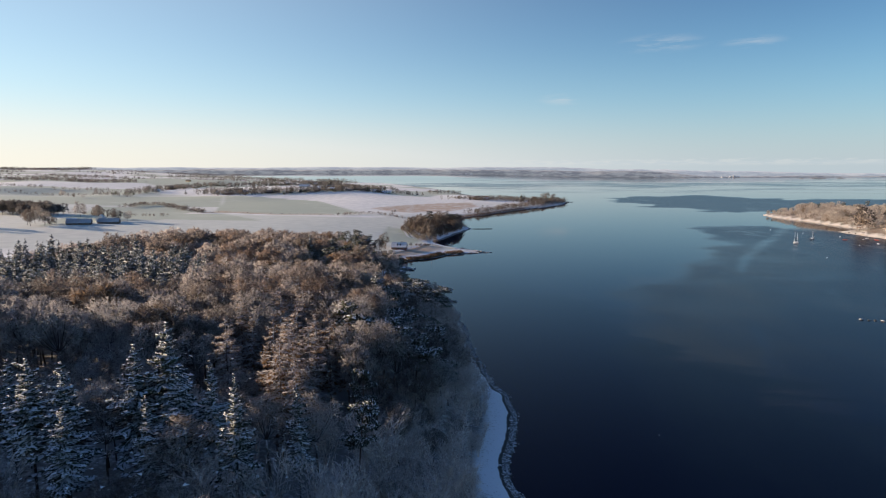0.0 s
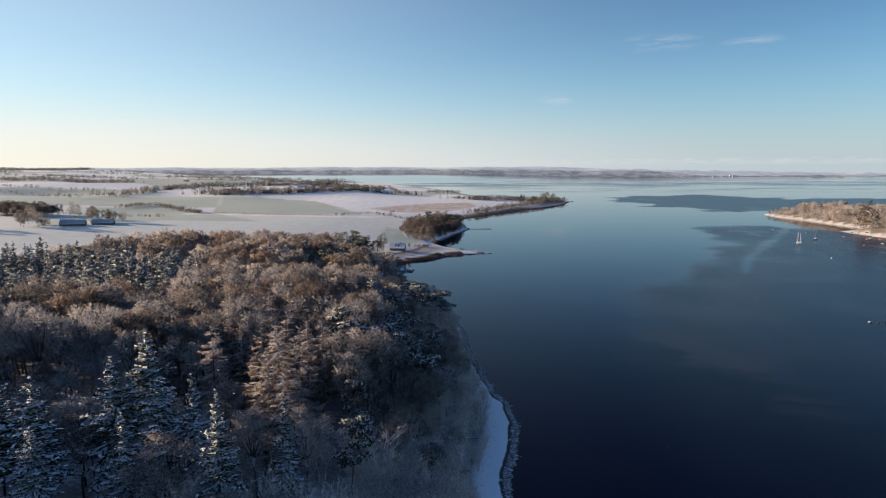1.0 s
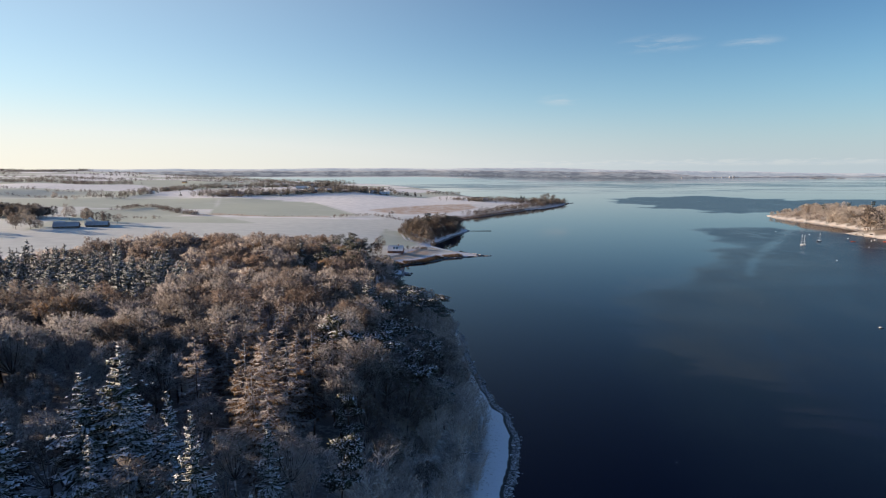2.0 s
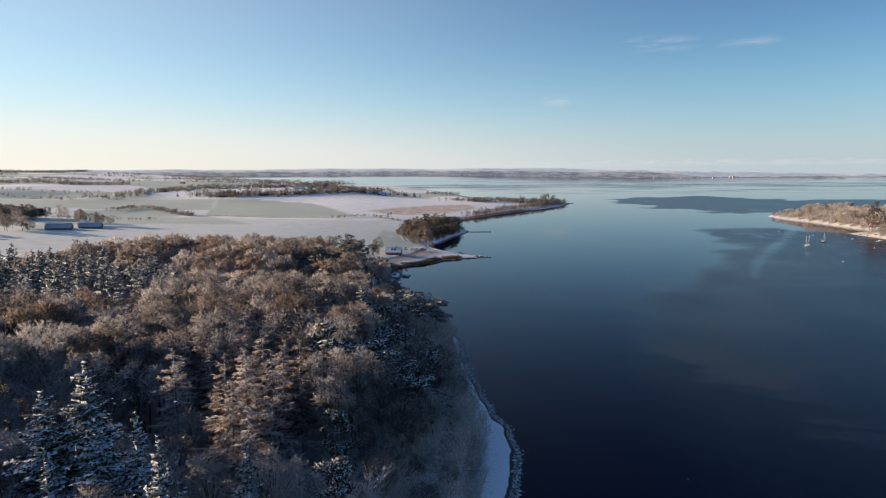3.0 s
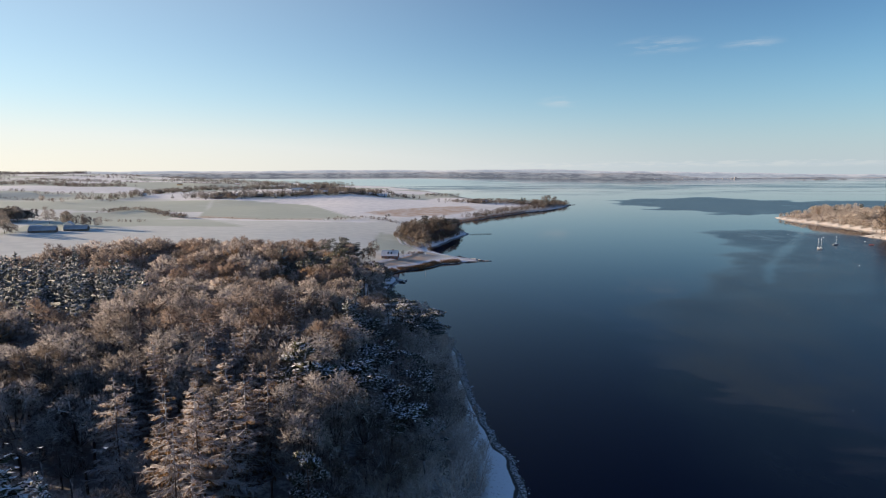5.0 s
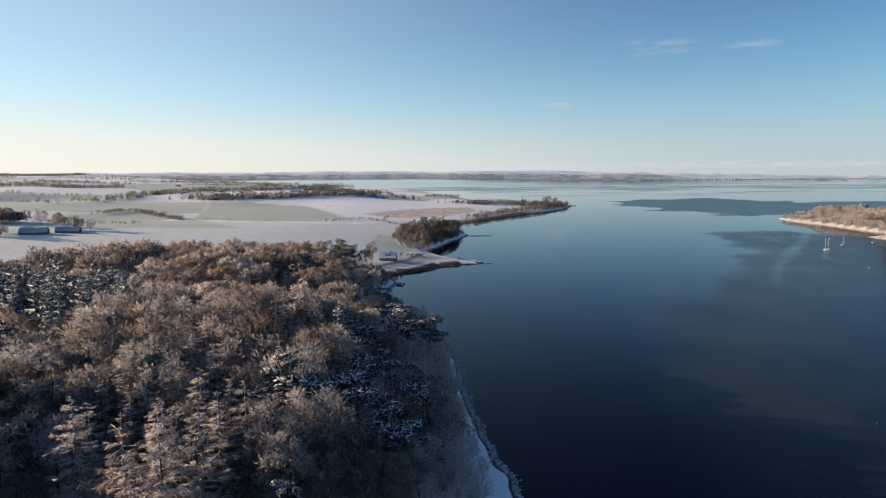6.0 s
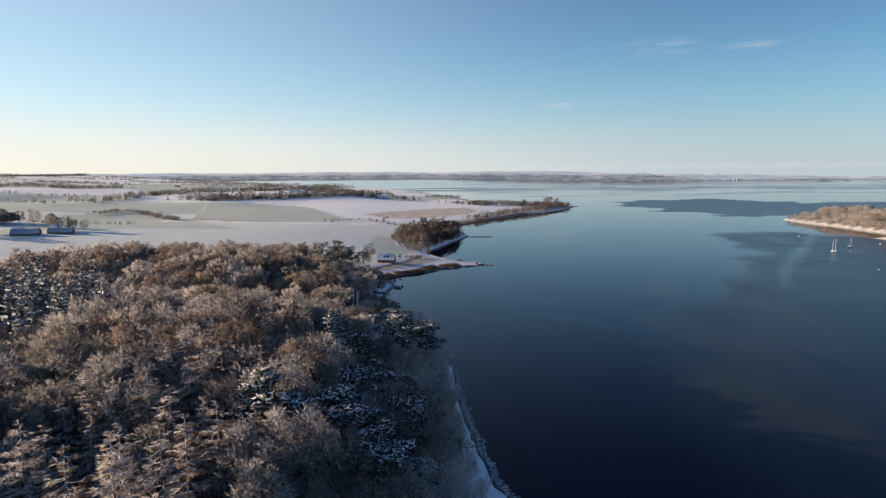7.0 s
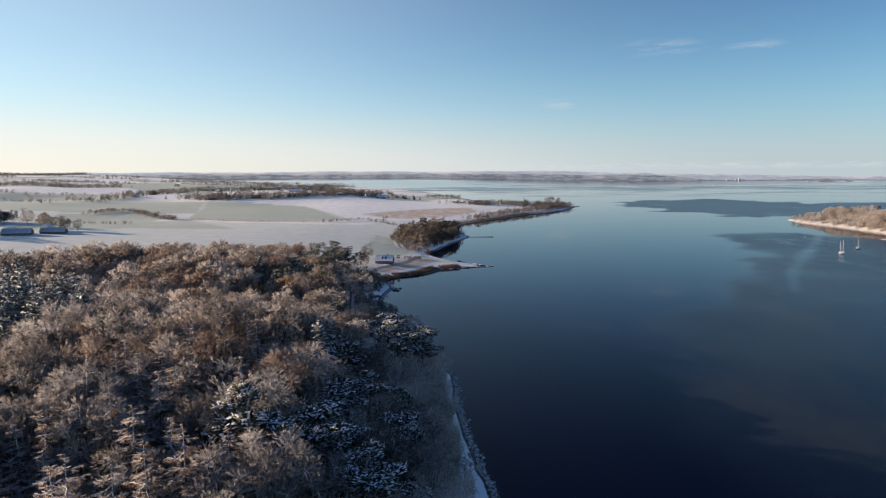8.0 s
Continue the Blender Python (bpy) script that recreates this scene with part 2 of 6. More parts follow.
SNOW = snow_material("snow")
ROOF_SNOW = snow_material("roof_snow", (0.79, 0.79, 0.80))
STONE = bark_material("shore_stone", (0.15, 0.14, 0.13), 0.75)
WET_STONE = plain("wet_stone", (0.035, 0.035, 0.035), 0.35, 0.4, 2.0, relief=0.05)
BRICK = plain("red_brick", (0.27, 0.11, 0.075), 0.85, 0.25, 2.0)
PLASTER = plain("white_render", (0.72, 0.70, 0.66), 0.85, 0.08, 1.0)
YELLOW_WALL = plain("ochre_render", (0.52, 0.38, 0.20), 0.85, 0.12, 1.0)
# brown set dark to paint in the shade on the barn walls
BARN_WALL = plain("barn_wall_shade_brown", (0.15, 0.115, 0.09), 0.9, 0.3, 1.0)
# grey base colour, darker than ROOF_SNOW
BARN_ROOF = plain("grey_barn_roof", (0.40, 0.40, 0.42), 0.85, 0.3, 0.6)
DARK_WALL = plain("tarred_boards", (0.07, 0.06, 0.055), 0.8, 0.3, 1.5)
SLATE = plain("dark_roofing", (0.10, 0.10, 0.11), 0.7, 0.25, 2.0)
TIMBER = plain("weathered_timber", (0.10, 0.08, 0.065), 0.85, 0.35, 1.5, relief=0.02)
PAINT = plain("white_gelcoat", (0.80, 0.80, 0.78), 0.25, 0.05, 1.0)
DARK_PAINT = plain("dark_blue_gelcoat", (0.03, 0.045, 0.08), 0.25, 0.2, 1.0)
RED_PAINT = plain("orange_red_paint", (0.45, 0.09, 0.04), 0.45, 0.2, 1.0)
ALU = plain("mast_alloy", (0.75, 0.75, 0.75), 0.35, 0.05, 1.0, metal=0.6)
REED = twig_material("dry_reed", ((0.14, 0.095, 0.06), (0.19, 0.135, 0.085), (0.16, 0.105, 0.06)), (0.6, 0.55, 0.5), 0.08)
sky_haze()
GLASS, _nt, _b = material("window_glass", 0.08)
_b.inputs["Base Color"].default_value = (0.02, 0.025, 0.03, 1)


def ground_material():
    m, nt, b = material("snowy_ground", 0.75)
    at = nt.nodes.new("ShaderNodeAttribute")
    at.attribute_name = "cover"
    sp = nt.nodes.new("ShaderNodeSeparateColor")
    nt.links.new(at.outputs["Color"], sp.inputs[0])
    sh = nt.nodes.new("ShaderNodeAttribute")
    sh.attribute_name = "shore"
    big, mid, fine = spot(nt, 0.012, 4), spot(nt, 0.09, 5), spot(nt, 0.9, 5)
    c = mixed(nt, ramp(nt, mid, 0.3, 0.7), (0.74, 0.75, 0.74), (0.88, 0.88, 0.86))
    rows = spot(nt, 0.05, 4, 0.6)
    g = sums(nt, "MULTIPLY", sp.outputs[0], ramp(nt, sums(nt, "ADD", sums(nt, "MULTIPLY", big, 0.6), sums(nt, "MULTIPLY", rows, 0.4)), -0.1, 0.5))
    c = mixed(nt, sums(nt, "MULTIPLY", g, 0.85), c, (0.40, 0.455, 0.35))
    s = sums(nt, "MULTIPLY", sp.outputs[1], ramp(nt, sums(nt, "ADD", mid, sums(nt, "MULTIPLY", fine, 0.3)), 0.3, 0.8))
    c = mixed(nt, s, c, (0.52, 0.38, 0.27))
    litter = mixed(nt, ramp(nt, fine, 0.35, 0.65), (0.04, 0.03, 0.024), (0.09, 0.065, 0.048))
    w = sums(nt, "MULTIPLY", sp.outputs[2], ramp(nt, sums(nt, "ADD", sums(nt, "MULTIPLY", mid, 0.6), sums(nt, "MULTIPLY", fine, 0.55)), 0.34, 0.62))
    c = mixed(nt, sums(nt, "MULTIPLY", w, 0.78), c, litter)
    edge = sums(nt, "ADD", sh.outputs["Fac"], sums(nt, "MULTIPLY_ADD", spot(nt, 0.25, 4), 1.2, -0.6))
    c = mixed(nt, ramp(nt, sh.outputs["Fac"], 17.0, 12.0), c, mixed(nt, sp.outputs[2], (0.82, 0.83, 0.85), c))
    # tufts and drift lines in the beach snow
    tuft = sums(nt, "MULTIPLY", ramp(nt, spot(nt, 1.1, 5, 0.7), 0.54, 0.68), sums(nt, "MULTIPLY", ramp(nt, sh.outputs["Fac"], 14.0, 9.0), ramp(nt, edge, 3.0, 6.5)))
    c = mixed(nt, sums(nt, "MULTIPLY", tuft, 0.6), c, (0.33, 0.29, 0.25))
    wet = ramp(nt, edge, 3.1, 2.7)
    c = mixed(nt, wet, c, (0.03, 0.028, 0.026))
    # outside the wet channel a bar of gravel with snow between the stones
    stones = mixed(nt, ramp(nt, spot(nt, 2.2, 4), 0.42, 0.6), (0.05, 0.05, 0.05), (0.42, 0.43, 0.45))
    c = mixed(nt, ramp(nt, edge, 2.2, 1.8), c, stones)
    sand = mixed(nt, ramp(nt, spot(nt, 0.15, 5), 0.35, 0.65), (0.50, 0.42, 0.33), (0.66, 0.60, 0.53))
    c = mixed(nt, at.outputs["Alpha"], c, sand)
    nt.links.new(c, b.inputs["Base Color"])
    bumped(nt, b, sums(nt, "ADD", fine, sums(nt, "MULTIPLY", mid, 2.0)), 0.3, 0.25)
    return m


def water_material():
    """Still fjord water: calm and breeze-ruffled patches differ in roughness and ripple; murk and streaks tint the base
    colour.
    """
    m, nt, b = material("fjord_water", 0.05)
    b.inputs["Base Color"].default_value = (0.002, 0.004, 0.009, 1)
    b.inputs["IOR"].default_value = 1.333
    b.inputs["Specular IOR Level"].default_value = 0.17
    b.inputs["Specular Tint"].default_value = (0.86, 0.92, 1.0, 1)
    at = nt.nodes.new("ShaderNodeAttribute")
    at.attribute_name = "breeze"
    patches = spot(nt, 0.006, 8, 0.68, (0.5, 1.0, 1.0))
    k = ramp(nt, sums(nt, "ADD", at.outputs["Fac"], sums(nt, "MULTIPLY_ADD", patches, 1.2, -0.6)), 0.12, 0.74)
    lanes = ramp(nt, sums(nt, "ABSOLUTE", sums(nt, "SUBTRACT", spot(nt, 0.0075, 5, 0.6, (1.0, 0.5, 1.0)), 0.5)), 0.013, 0.002)
    k = sums(nt, "MULTIPLY", k, sums(nt, "MULTIPLY_ADD", sums(nt, "MULTIPLY", lanes, ramp(nt, patches, 0.42, 0.6)), -0.35, 1.0))
    nt.links.new(sums(nt, "MULTIPLY_ADD", k, 0.23, 0.03), b.inputs["Roughness"])
    small, wide = spot(nt, 0.9, 4, 0.6), spot(nt, 0.12, 3)
    h = sums(nt, "ADD", small, sums(nt, "MULTIPLY", wide, 2.0))
    n = nd(nt, "ShaderNodeBump", Distance=0.03)
    nt.links.new(sums(nt, "MULTIPLY_ADD", k, 0.7, 0.10), n.inputs["Strength"])
    nt.links.new(h, n.inputs["Height"])
    nt.links.new(n.outputs[0], b.inputs["Normal"])
    murk = nt.nodes.new("ShaderNodeAttribute")
    murk.attribute_name = "murk"
    streak = ramp(nt, sums(nt, "ADD", spot(nt, 0.020, 8, 0.72, (1.0, 0.45, 1.0)), sums(nt, "MULTIPLY", at.outputs["Fac"], 0.12)), 0.52, 0.80)
    cloud = sums(nt, "MULTIPLY", murk.outputs["Fac"], ramp(nt, spot(nt, 0.03, 7, 0.7, (1.0, 0.6, 1.0)), 0.25, 0.75))
    c = mixed(nt, sums(nt, "MULTIPLY", cloud, 0.9), (0.001, 0.004, 0.020), (0.024, 0.026, 0.026))
    nt.links.new(mixed(nt, sums(nt, "MULTIPLY", streak, 0.34), c, (0.046, 0.047, 0.046)), b.inputs["Base Color"])
    return m


GROUND, WATER = ground_material(), water_material()

# ---- plan: coast placed to fit the camera's view, height of the land ----
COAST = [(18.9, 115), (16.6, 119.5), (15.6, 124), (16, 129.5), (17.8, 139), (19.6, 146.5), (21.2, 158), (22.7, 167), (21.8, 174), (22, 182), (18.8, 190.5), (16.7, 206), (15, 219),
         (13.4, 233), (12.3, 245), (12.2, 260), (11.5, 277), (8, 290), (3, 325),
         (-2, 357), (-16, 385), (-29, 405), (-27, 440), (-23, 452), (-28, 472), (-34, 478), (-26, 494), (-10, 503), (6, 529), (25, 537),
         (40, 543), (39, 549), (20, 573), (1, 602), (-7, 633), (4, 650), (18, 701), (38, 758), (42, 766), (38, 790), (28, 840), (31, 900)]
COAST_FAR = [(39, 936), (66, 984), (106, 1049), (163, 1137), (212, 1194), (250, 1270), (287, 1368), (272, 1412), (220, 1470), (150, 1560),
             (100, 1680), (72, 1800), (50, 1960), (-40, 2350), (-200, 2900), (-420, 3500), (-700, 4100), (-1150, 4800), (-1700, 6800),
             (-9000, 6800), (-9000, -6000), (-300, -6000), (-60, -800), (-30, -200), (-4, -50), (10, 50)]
HEADLAND = [(517, 984), (509, 927), (518, 866), (517, 788), (520, 744), (498, 728), (469, 716), (472, 704), (476, 672), (478, 640),
            (490, 600), (520, 540), (600, 420), (900, 200), (2600, -200), (3200, 700), (1500, 980), (900, 1060), (700, 1060), (559, 1025)]


def smooth(a, lo, hi):
    t = np.clip((a - lo) / (hi - lo), 0, 1)
    return t * t * (3 - 2 * t)


def inside(x, y, poly):
    hit = np.zeros(np.shape(x), bool)
    for (ax, ay), (bx, by) in zip(poly, poly[1:] + poly[:1]):
        if ay != by:
            hit ^= ((ay > y) != (by > y)) & (x < (bx - ax) * (y - ay) / (by - ay) + ax)
    return hit


def edge_distance(x, y, poly, closed=True):
    best = np.full(np.shape(x), 1e12)
    pairs = zip(poly, poly[1:] + poly[:1]) if closed else zip(poly, poly[1:])
    for (ax, ay), (bx, by) in pairs:
        ux, uy = bx - ax, by - ay
        t = np.clip(((x - ax) * ux + (y - ay) * uy) / (ux * ux + uy * uy), 0, 1)
        best = np.minimum(best, (x - ax - t * ux) ** 2 + (y - ay - t * uy) ** 2)
    return np.sqrt(best)


LATTICE = np.random.default_rng(3).random((256, 256))


def swell(x, y, size, seed=0):
    """Smooth random hills between -1 and 1, size metres across."""
    u, v = np.asarray(x) / size + 17.3 * seed + 500, np.asarray(y) / size + 9.1 * seed + 500
    i, j = np.floor(u).astype(int), np.floor(v).astype(int)
    a, b = u - i, v - j
    a, b = a * a * (3 - 2 * a), b * b * (3 - 2 * b)
    L = LATTICE
    q = lambda p, r: L[(i + p) % 256, (j + r) % 256]
    return ((q(0, 0) * (1 - a) + q(1, 0) * a) * (1 - b) + (q(0, 1) * (1 - a) + q(1, 1) * a) * b) * 2 - 1


def shore_distance(x, y):
    """Metres from the water's edge: positive on land."""
    x, y = np.asarray(x, float), np.asarray(y, float)
    wob = (0.4 + 0.9 * smooth(y, 300, 400)) * swell(x, y, 9, 1) + 0.35 * swell(x, y, 3.5, 2)
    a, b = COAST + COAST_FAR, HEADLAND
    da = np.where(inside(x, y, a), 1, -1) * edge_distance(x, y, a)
    db = np.where(inside(x, y, b), 1, -1) * edge_distance(x, y, b)
    return np.maximum(da, db) + wob * smooth(np.hypot(x, y), 5000, 300), db > da


def land(x, y):
    """Height of the ground, and the distance from the shore."""
    x, y = np.asarray(x, float), np.asarray(y, float)
    d, east = shore_distance(x, y)
    wood = smooth(y, 425, 375)
    low = smooth(y, 380, 430) * smooth(y, 720, 600)
    top = 13 + 0.019 * np.clip(-x - 20, 0, 2600) + 0.0035 * np.clip(y - 350, 0, 4000)
    far = np.clip(np.hypot(x, y) / 1500, 0, 1)
    top += 8.0 * far * swell(x, y, 330, 3) + 4.5 * far * smooth(y, 950, 1300) * swell(x, y, 170, 41) + 2.0 * swell(x, y, 120, 4) * (0.35 + 0.65 * far) + 7 * smooth(y, 2000, 4500) * swell(x, y, 900, 5)
    # added hill out of view, put there to shade the front wood
    top += 45 * np.exp(-((x + 215) / 46) ** 2) * smooth(y, 186, 142) * smooth(y, -90, 20)
    top = np.where(east, 19 + 4.0 * swell(x, y, 60, 6), top)
    reach = np.where(east, 62, 26 * wood + (1 - wood) * (130 - 30 * low + 900 * smooth(y, 1900, 2700)))
    berm = np.where(east, 5.0, (13 - 10.5 * smooth(y, 188, 222)) * wood + 7 * (1 - wood))
    beach = 1.5 * (1 - np.exp(-np.clip(d, 0, None) / 5))
    h = beach + np.clip(top - 1.5, 0, None) * (1 - np.exp(-np.clip(d - berm, 0, None) / reach))
    return np.where(d > 0, h, np.maximum(0.35 * d, -4)), d, east


def ground_z(x, y):
    return float(land(np.array([x]), np.array([y]))[0][0])


# ---- mesh tools ----
def mesh_of(name, V, T, mats, M=None, flat=True, N=None, F=None):
    V, T = np.asarray(V, np.float32), np.asarray(T, np.int32)
    me = bpy.data.meshes.new(name)
    me.vertices.add(len(V))
    me.vertices.foreach_set("co", V.ravel())
    me.loops.add(T.size)
    me.loops.foreach_set("vertex_index", T.ravel())
    me.polygons.add(len(T))
    me.polygons.foreach_set("loop_start", np.arange(0, T.size, T.shape[1], dtype=np.int32))
    for m in mats:
        me.materials.append(m)
    if M is not None:
        me.polygons.foreach_set("material_index", np.asarray(M, np.int32))
    me.polygons.foreach_set("use_smooth", np.full(len(T), not flat))
    me.update(calc_edges=True)
    if F is not None and np.any(F):
        me.attributes.new("fan", "FLOAT_VECTOR", "POINT").data.foreach_set("vector", np.asarray(F, np.float32).ravel())
    if N is not None and np.any(N):
        # twigs take the roundness of their crown; all else keeps its own normals
        fn = np.cross(V[T[:, 1]] - V[T[:, 0]], V[T[:, 2]] - V[T[:, 0]])
        own = np.stack([np.bincount(T.ravel(), np.repeat(fn[:, k], 3), len(V)) for k in range(3)], 1)
        N = np.where((np.abs(N).sum(axis=1) > 0)[:, None], N, own)
        N = N / (np.linalg.norm(N, axis=1)[:, None] + 1e-12)
        me.polygons.foreach_set("use_smooth", np.ones(len(T), bool))
        me.normals_split_custom_set_from_vertices(N.astype(np.float32))
    return me


class Shape:
    """Triangles gathered piece by piece."""

    def __init__(self):
        self.V, self.T, self.M, self.N, self.F, self.n = [], [], [], [], [], 0

    def add(self, V, T, m=0, N=None, F=None):
        V, T = np.asarray(V, float).reshape(-1, 3), np.asarray(T, int).reshape(-1, 3)
        self.V.append(V), self.T.append(T + self.n), self.M.append(np.full(len(T), m))
        self.N.append(np.zeros_like(V) if N is None else N)
        self.F.append(np.zeros_like(V) if F is None else F)
        self.n += len(V)

    def tube(self, pts, radii, sides=5, m=0):
        pts = np.asarray(pts, float)
        k = len(pts)
        way = np.gradient(pts, axis=0)
        way /= np.linalg.norm(way, axis=1)[:, None] + 1e-9
        ref = np.array((0.31, 0.95, 0.05)) if abs(way[0][1]) < 0.9 else np.array((1.0, 0.1, 0.0))
        a = np.cross(way, ref)
        a /= np.linalg.norm(a, axis=1)[:, None] + 1e-9
        b = np.cross(way, a)
        ang = np.arange(sides) * 2 * np.pi / sides
        ring = a[:, None] * np.cos(ang)[None, :, None] + b[:, None] * np.sin(ang)[None, :, None]
        V = (pts[:, None] + ring * np.asarray(radii)[:, None, None]).reshape(-1, 3)
        T = []
        for i in range(k - 1):
            for j in range(sides):
                p, q = i * sides + j, i * sides + (j + 1) % sides
                T += [(p, q, q + sides), (p, q + sides, p + sides)]
        for j in range(1, sides - 1):
            T += [((k - 1) * sides, (k - 1) * sides + j, (k - 1) * sides + j + 1)]
        self.add(V, T, m)

    def slivers(self, base, way, length, width, m=0, r=None, out=None, lie=None):
        """Thin pointed blades, one triangle each; with out, turned and shaded to face that way."""
        base, way = np.asarray(base, float), np.asarray(way, float)
        way = way / (np.linalg.norm(way, axis=1)[:, None] + 1e-9)
        tilt = (r or rng).normal(size=way.shape)
        if out is not None:
            out = out / (np.linalg.norm(out, axis=1)[:, None] + 1e-9)
            tilt = 0.6 * out + 0.8 * tilt
        if lie is not None:
            tilt = 0.3 * tilt + np.asarray(lie)
        side = np.cross(tilt, way)
        side /= np.linalg.norm(side, axis=1)[:, None] + 1e-9
        w, n = np.broadcast_to(width, len(base))[:, None] * 0.5, len(base)
        if out is not None:
            w = w * np.where((np.cross(side, way) * out).sum(axis=1) < 0, -1, 1)[:, None]
        V = np.stack([base - side * w, base + side * w, base + way * np.broadcast_to(length, n)[:, None]], 1)
        self.add(V.reshape(-1, 3), np.arange(3 * n).reshape(-1, 3), m, None if out is None else np.repeat(out, 3, axis=0))

    def sprays(self, base, way, length, width, r, out, m=0, lie=None):
        """Fans of twigs, a triangle each that widens from its foot; lie: the way that its flat side faces."""
        base, way = np.asarray(base, float), np.asarray(way, float)
        n = len(base)
        way = way / (np.linalg.norm(way, axis=1)[:, None] + 1e-9)
        tilt = r.normal(size=way.shape)
        if lie is not None:
            tilt = 0.35 * tilt + np.asarray(lie)
        side = np.cross(tilt, way)
        side /= np.linalg.norm(side, axis=1)[:, None] + 1e-9
        w, tip = np.broadcast_to(width, n)[:, None] * 0.5, base + way * np.broadcast_to(length, n)[:, None]
        out = out / (np.linalg.norm(out, axis=1)[:, None] + 1e-9)
        w = w * np.where((np.cross(way, side) * out).sum(axis=1) < 0, -1, 1)[:, None]
        V = np.stack([base, tip - side * w, tip + side * w], 1)
        F = np.tile(((0, 0, 1), (-0.5, 1, 1), (0.5, 1, 1)), (n, 1))
        self.add(V.reshape(-1, 3), np.arange(3 * n).reshape(-1, 3), m, np.repeat(out, 3, axis=0), F)

    def box(self, lo, hi, m=0, taper=0.0):
        (x0, y0, z0), (x1, y1, z1) = lo, hi
        V = [(x0, y0, z0), (x1, y0, z0), (x1, y1, z0), (x0, y1, z0), (x0 + taper, y0 + taper, z1), (x1 - taper, y0 + taper, z1), (x1 - taper, y1 - taper, z1), (x0 + taper, y1 - taper, z1)]
        Q = [(0, 3, 2, 1), (4, 5, 6, 7), (0, 1, 5, 4), (1, 2, 6, 5), (2, 3, 7, 6), (3, 0, 4, 7)]
        self.add(V, [t for q in Q for t in ((q[0], q[1], q[2]), (q[0], q[2], q[3]))], m)

    def normals(self):
        return np.concatenate(self.N)

    def fans(self):
        return np.concatenate(self.F)

    def arrays(self):
        return np.concatenate(self.V), np.concatenate(self.T), np.concatenate(self.M)


def part(name, shape, mats, parent=None, label="", flat=True):
    V, T, M = shape.arrays()
    ob = new(name, mesh_of(name, V, T, mats if isinstance(mats, (list, tuple)) else [mats], M, flat, shape.normals(), shape.fans()))
    if parent:
        ob.parent = parent
    if label:
        ob["label"] = label
    return ob


def thing(name, x, y, z=None, turn=0.0, label="", category="", group="", kind=""):
    e = new(name)
    e.matrix_basis = pose(x, y, ground_z(x, y) if z is None else z, 0, 0, turn)
    e.empty_display_size = 0.5
    return tagged(e, label, category, group, kind)

# ---- ground: one sheet to the horizon ----
CENTRE_Y = -150.0
WOOD = [(-236, 300), (-208, 335), (-150, 412), (-125, 468), (-92, 516), (-60, 524), (-55, 505), (-59, 484), (-55, 455), (-44, 432), (-38, 414), (-29, 399), (-15, 379), (-5, 352), (2, 322), (9, 298), (40, 285), (40, 40), (-40, -90), (-420, -160), (-420, 120)]
CROPS = [[(-309, 831), (-338, 935), (-415, 1205), (-227, 1140), (-115, 904), (-171, 848), (-233, 822)],
         [(-376, 558), (-480, 857), (-408, 930), (-285, 817), (-204, 710), (-303, 682)],
         [(-1300, 1100), (-746, 1050), (-611, 1160), (-412, 1196), (-335, 939), (-481, 890), (-622, 870), (-1300, 900)],
         [(-62, 556), (-24, 560), (-16, 640), (-30, 700), (-64, 720)],
         [(-1500, 1900), (-700, 1750), (-600, 2050), (-1500, 2300)]]
STUBBLE = [[(-112, 1000), (-70, 1075), (-5, 1150), (60, 1205), (72, 1120), (15, 1010), (-40, 955), (-85, 960)],
           [(-330, 832), (-300, 845), (-230, 828), (-150, 846), (-150, 868), (-230, 846), (-310, 872)],
           [(-58, 440), (-33, 440), (-24, 500), (-4, 538), (6, 560), (-10, 590), (-40, 522), (-58, 500)]]


def polar(rows, cols_front, cols_back, r0, r1):
    r = r0 * (r1 / r0) ** np.linspace(0, 1, rows)
    front = np.radians(np.linspace(-56, 56, cols_front))
    back = np.radians(np.linspace(56, 304, cols_back + 2)[1:-1])
    a = np.concatenate([front, back])
    R, A = np.meshgrid(r, a, indexing="ij")
    n = len(a)
    i, j = np.meshgrid(np.arange(rows - 1), np.arange(n), indexing="ij")
    p, q = (i * n + j).ravel(), (i * n + (j + 1) % n).ravel()
    return (R * np.sin(A)).ravel(), (R * np.cos(A)).ravel() + CENTRE_Y, np.stack([p, p + n, q + n, q], 1)


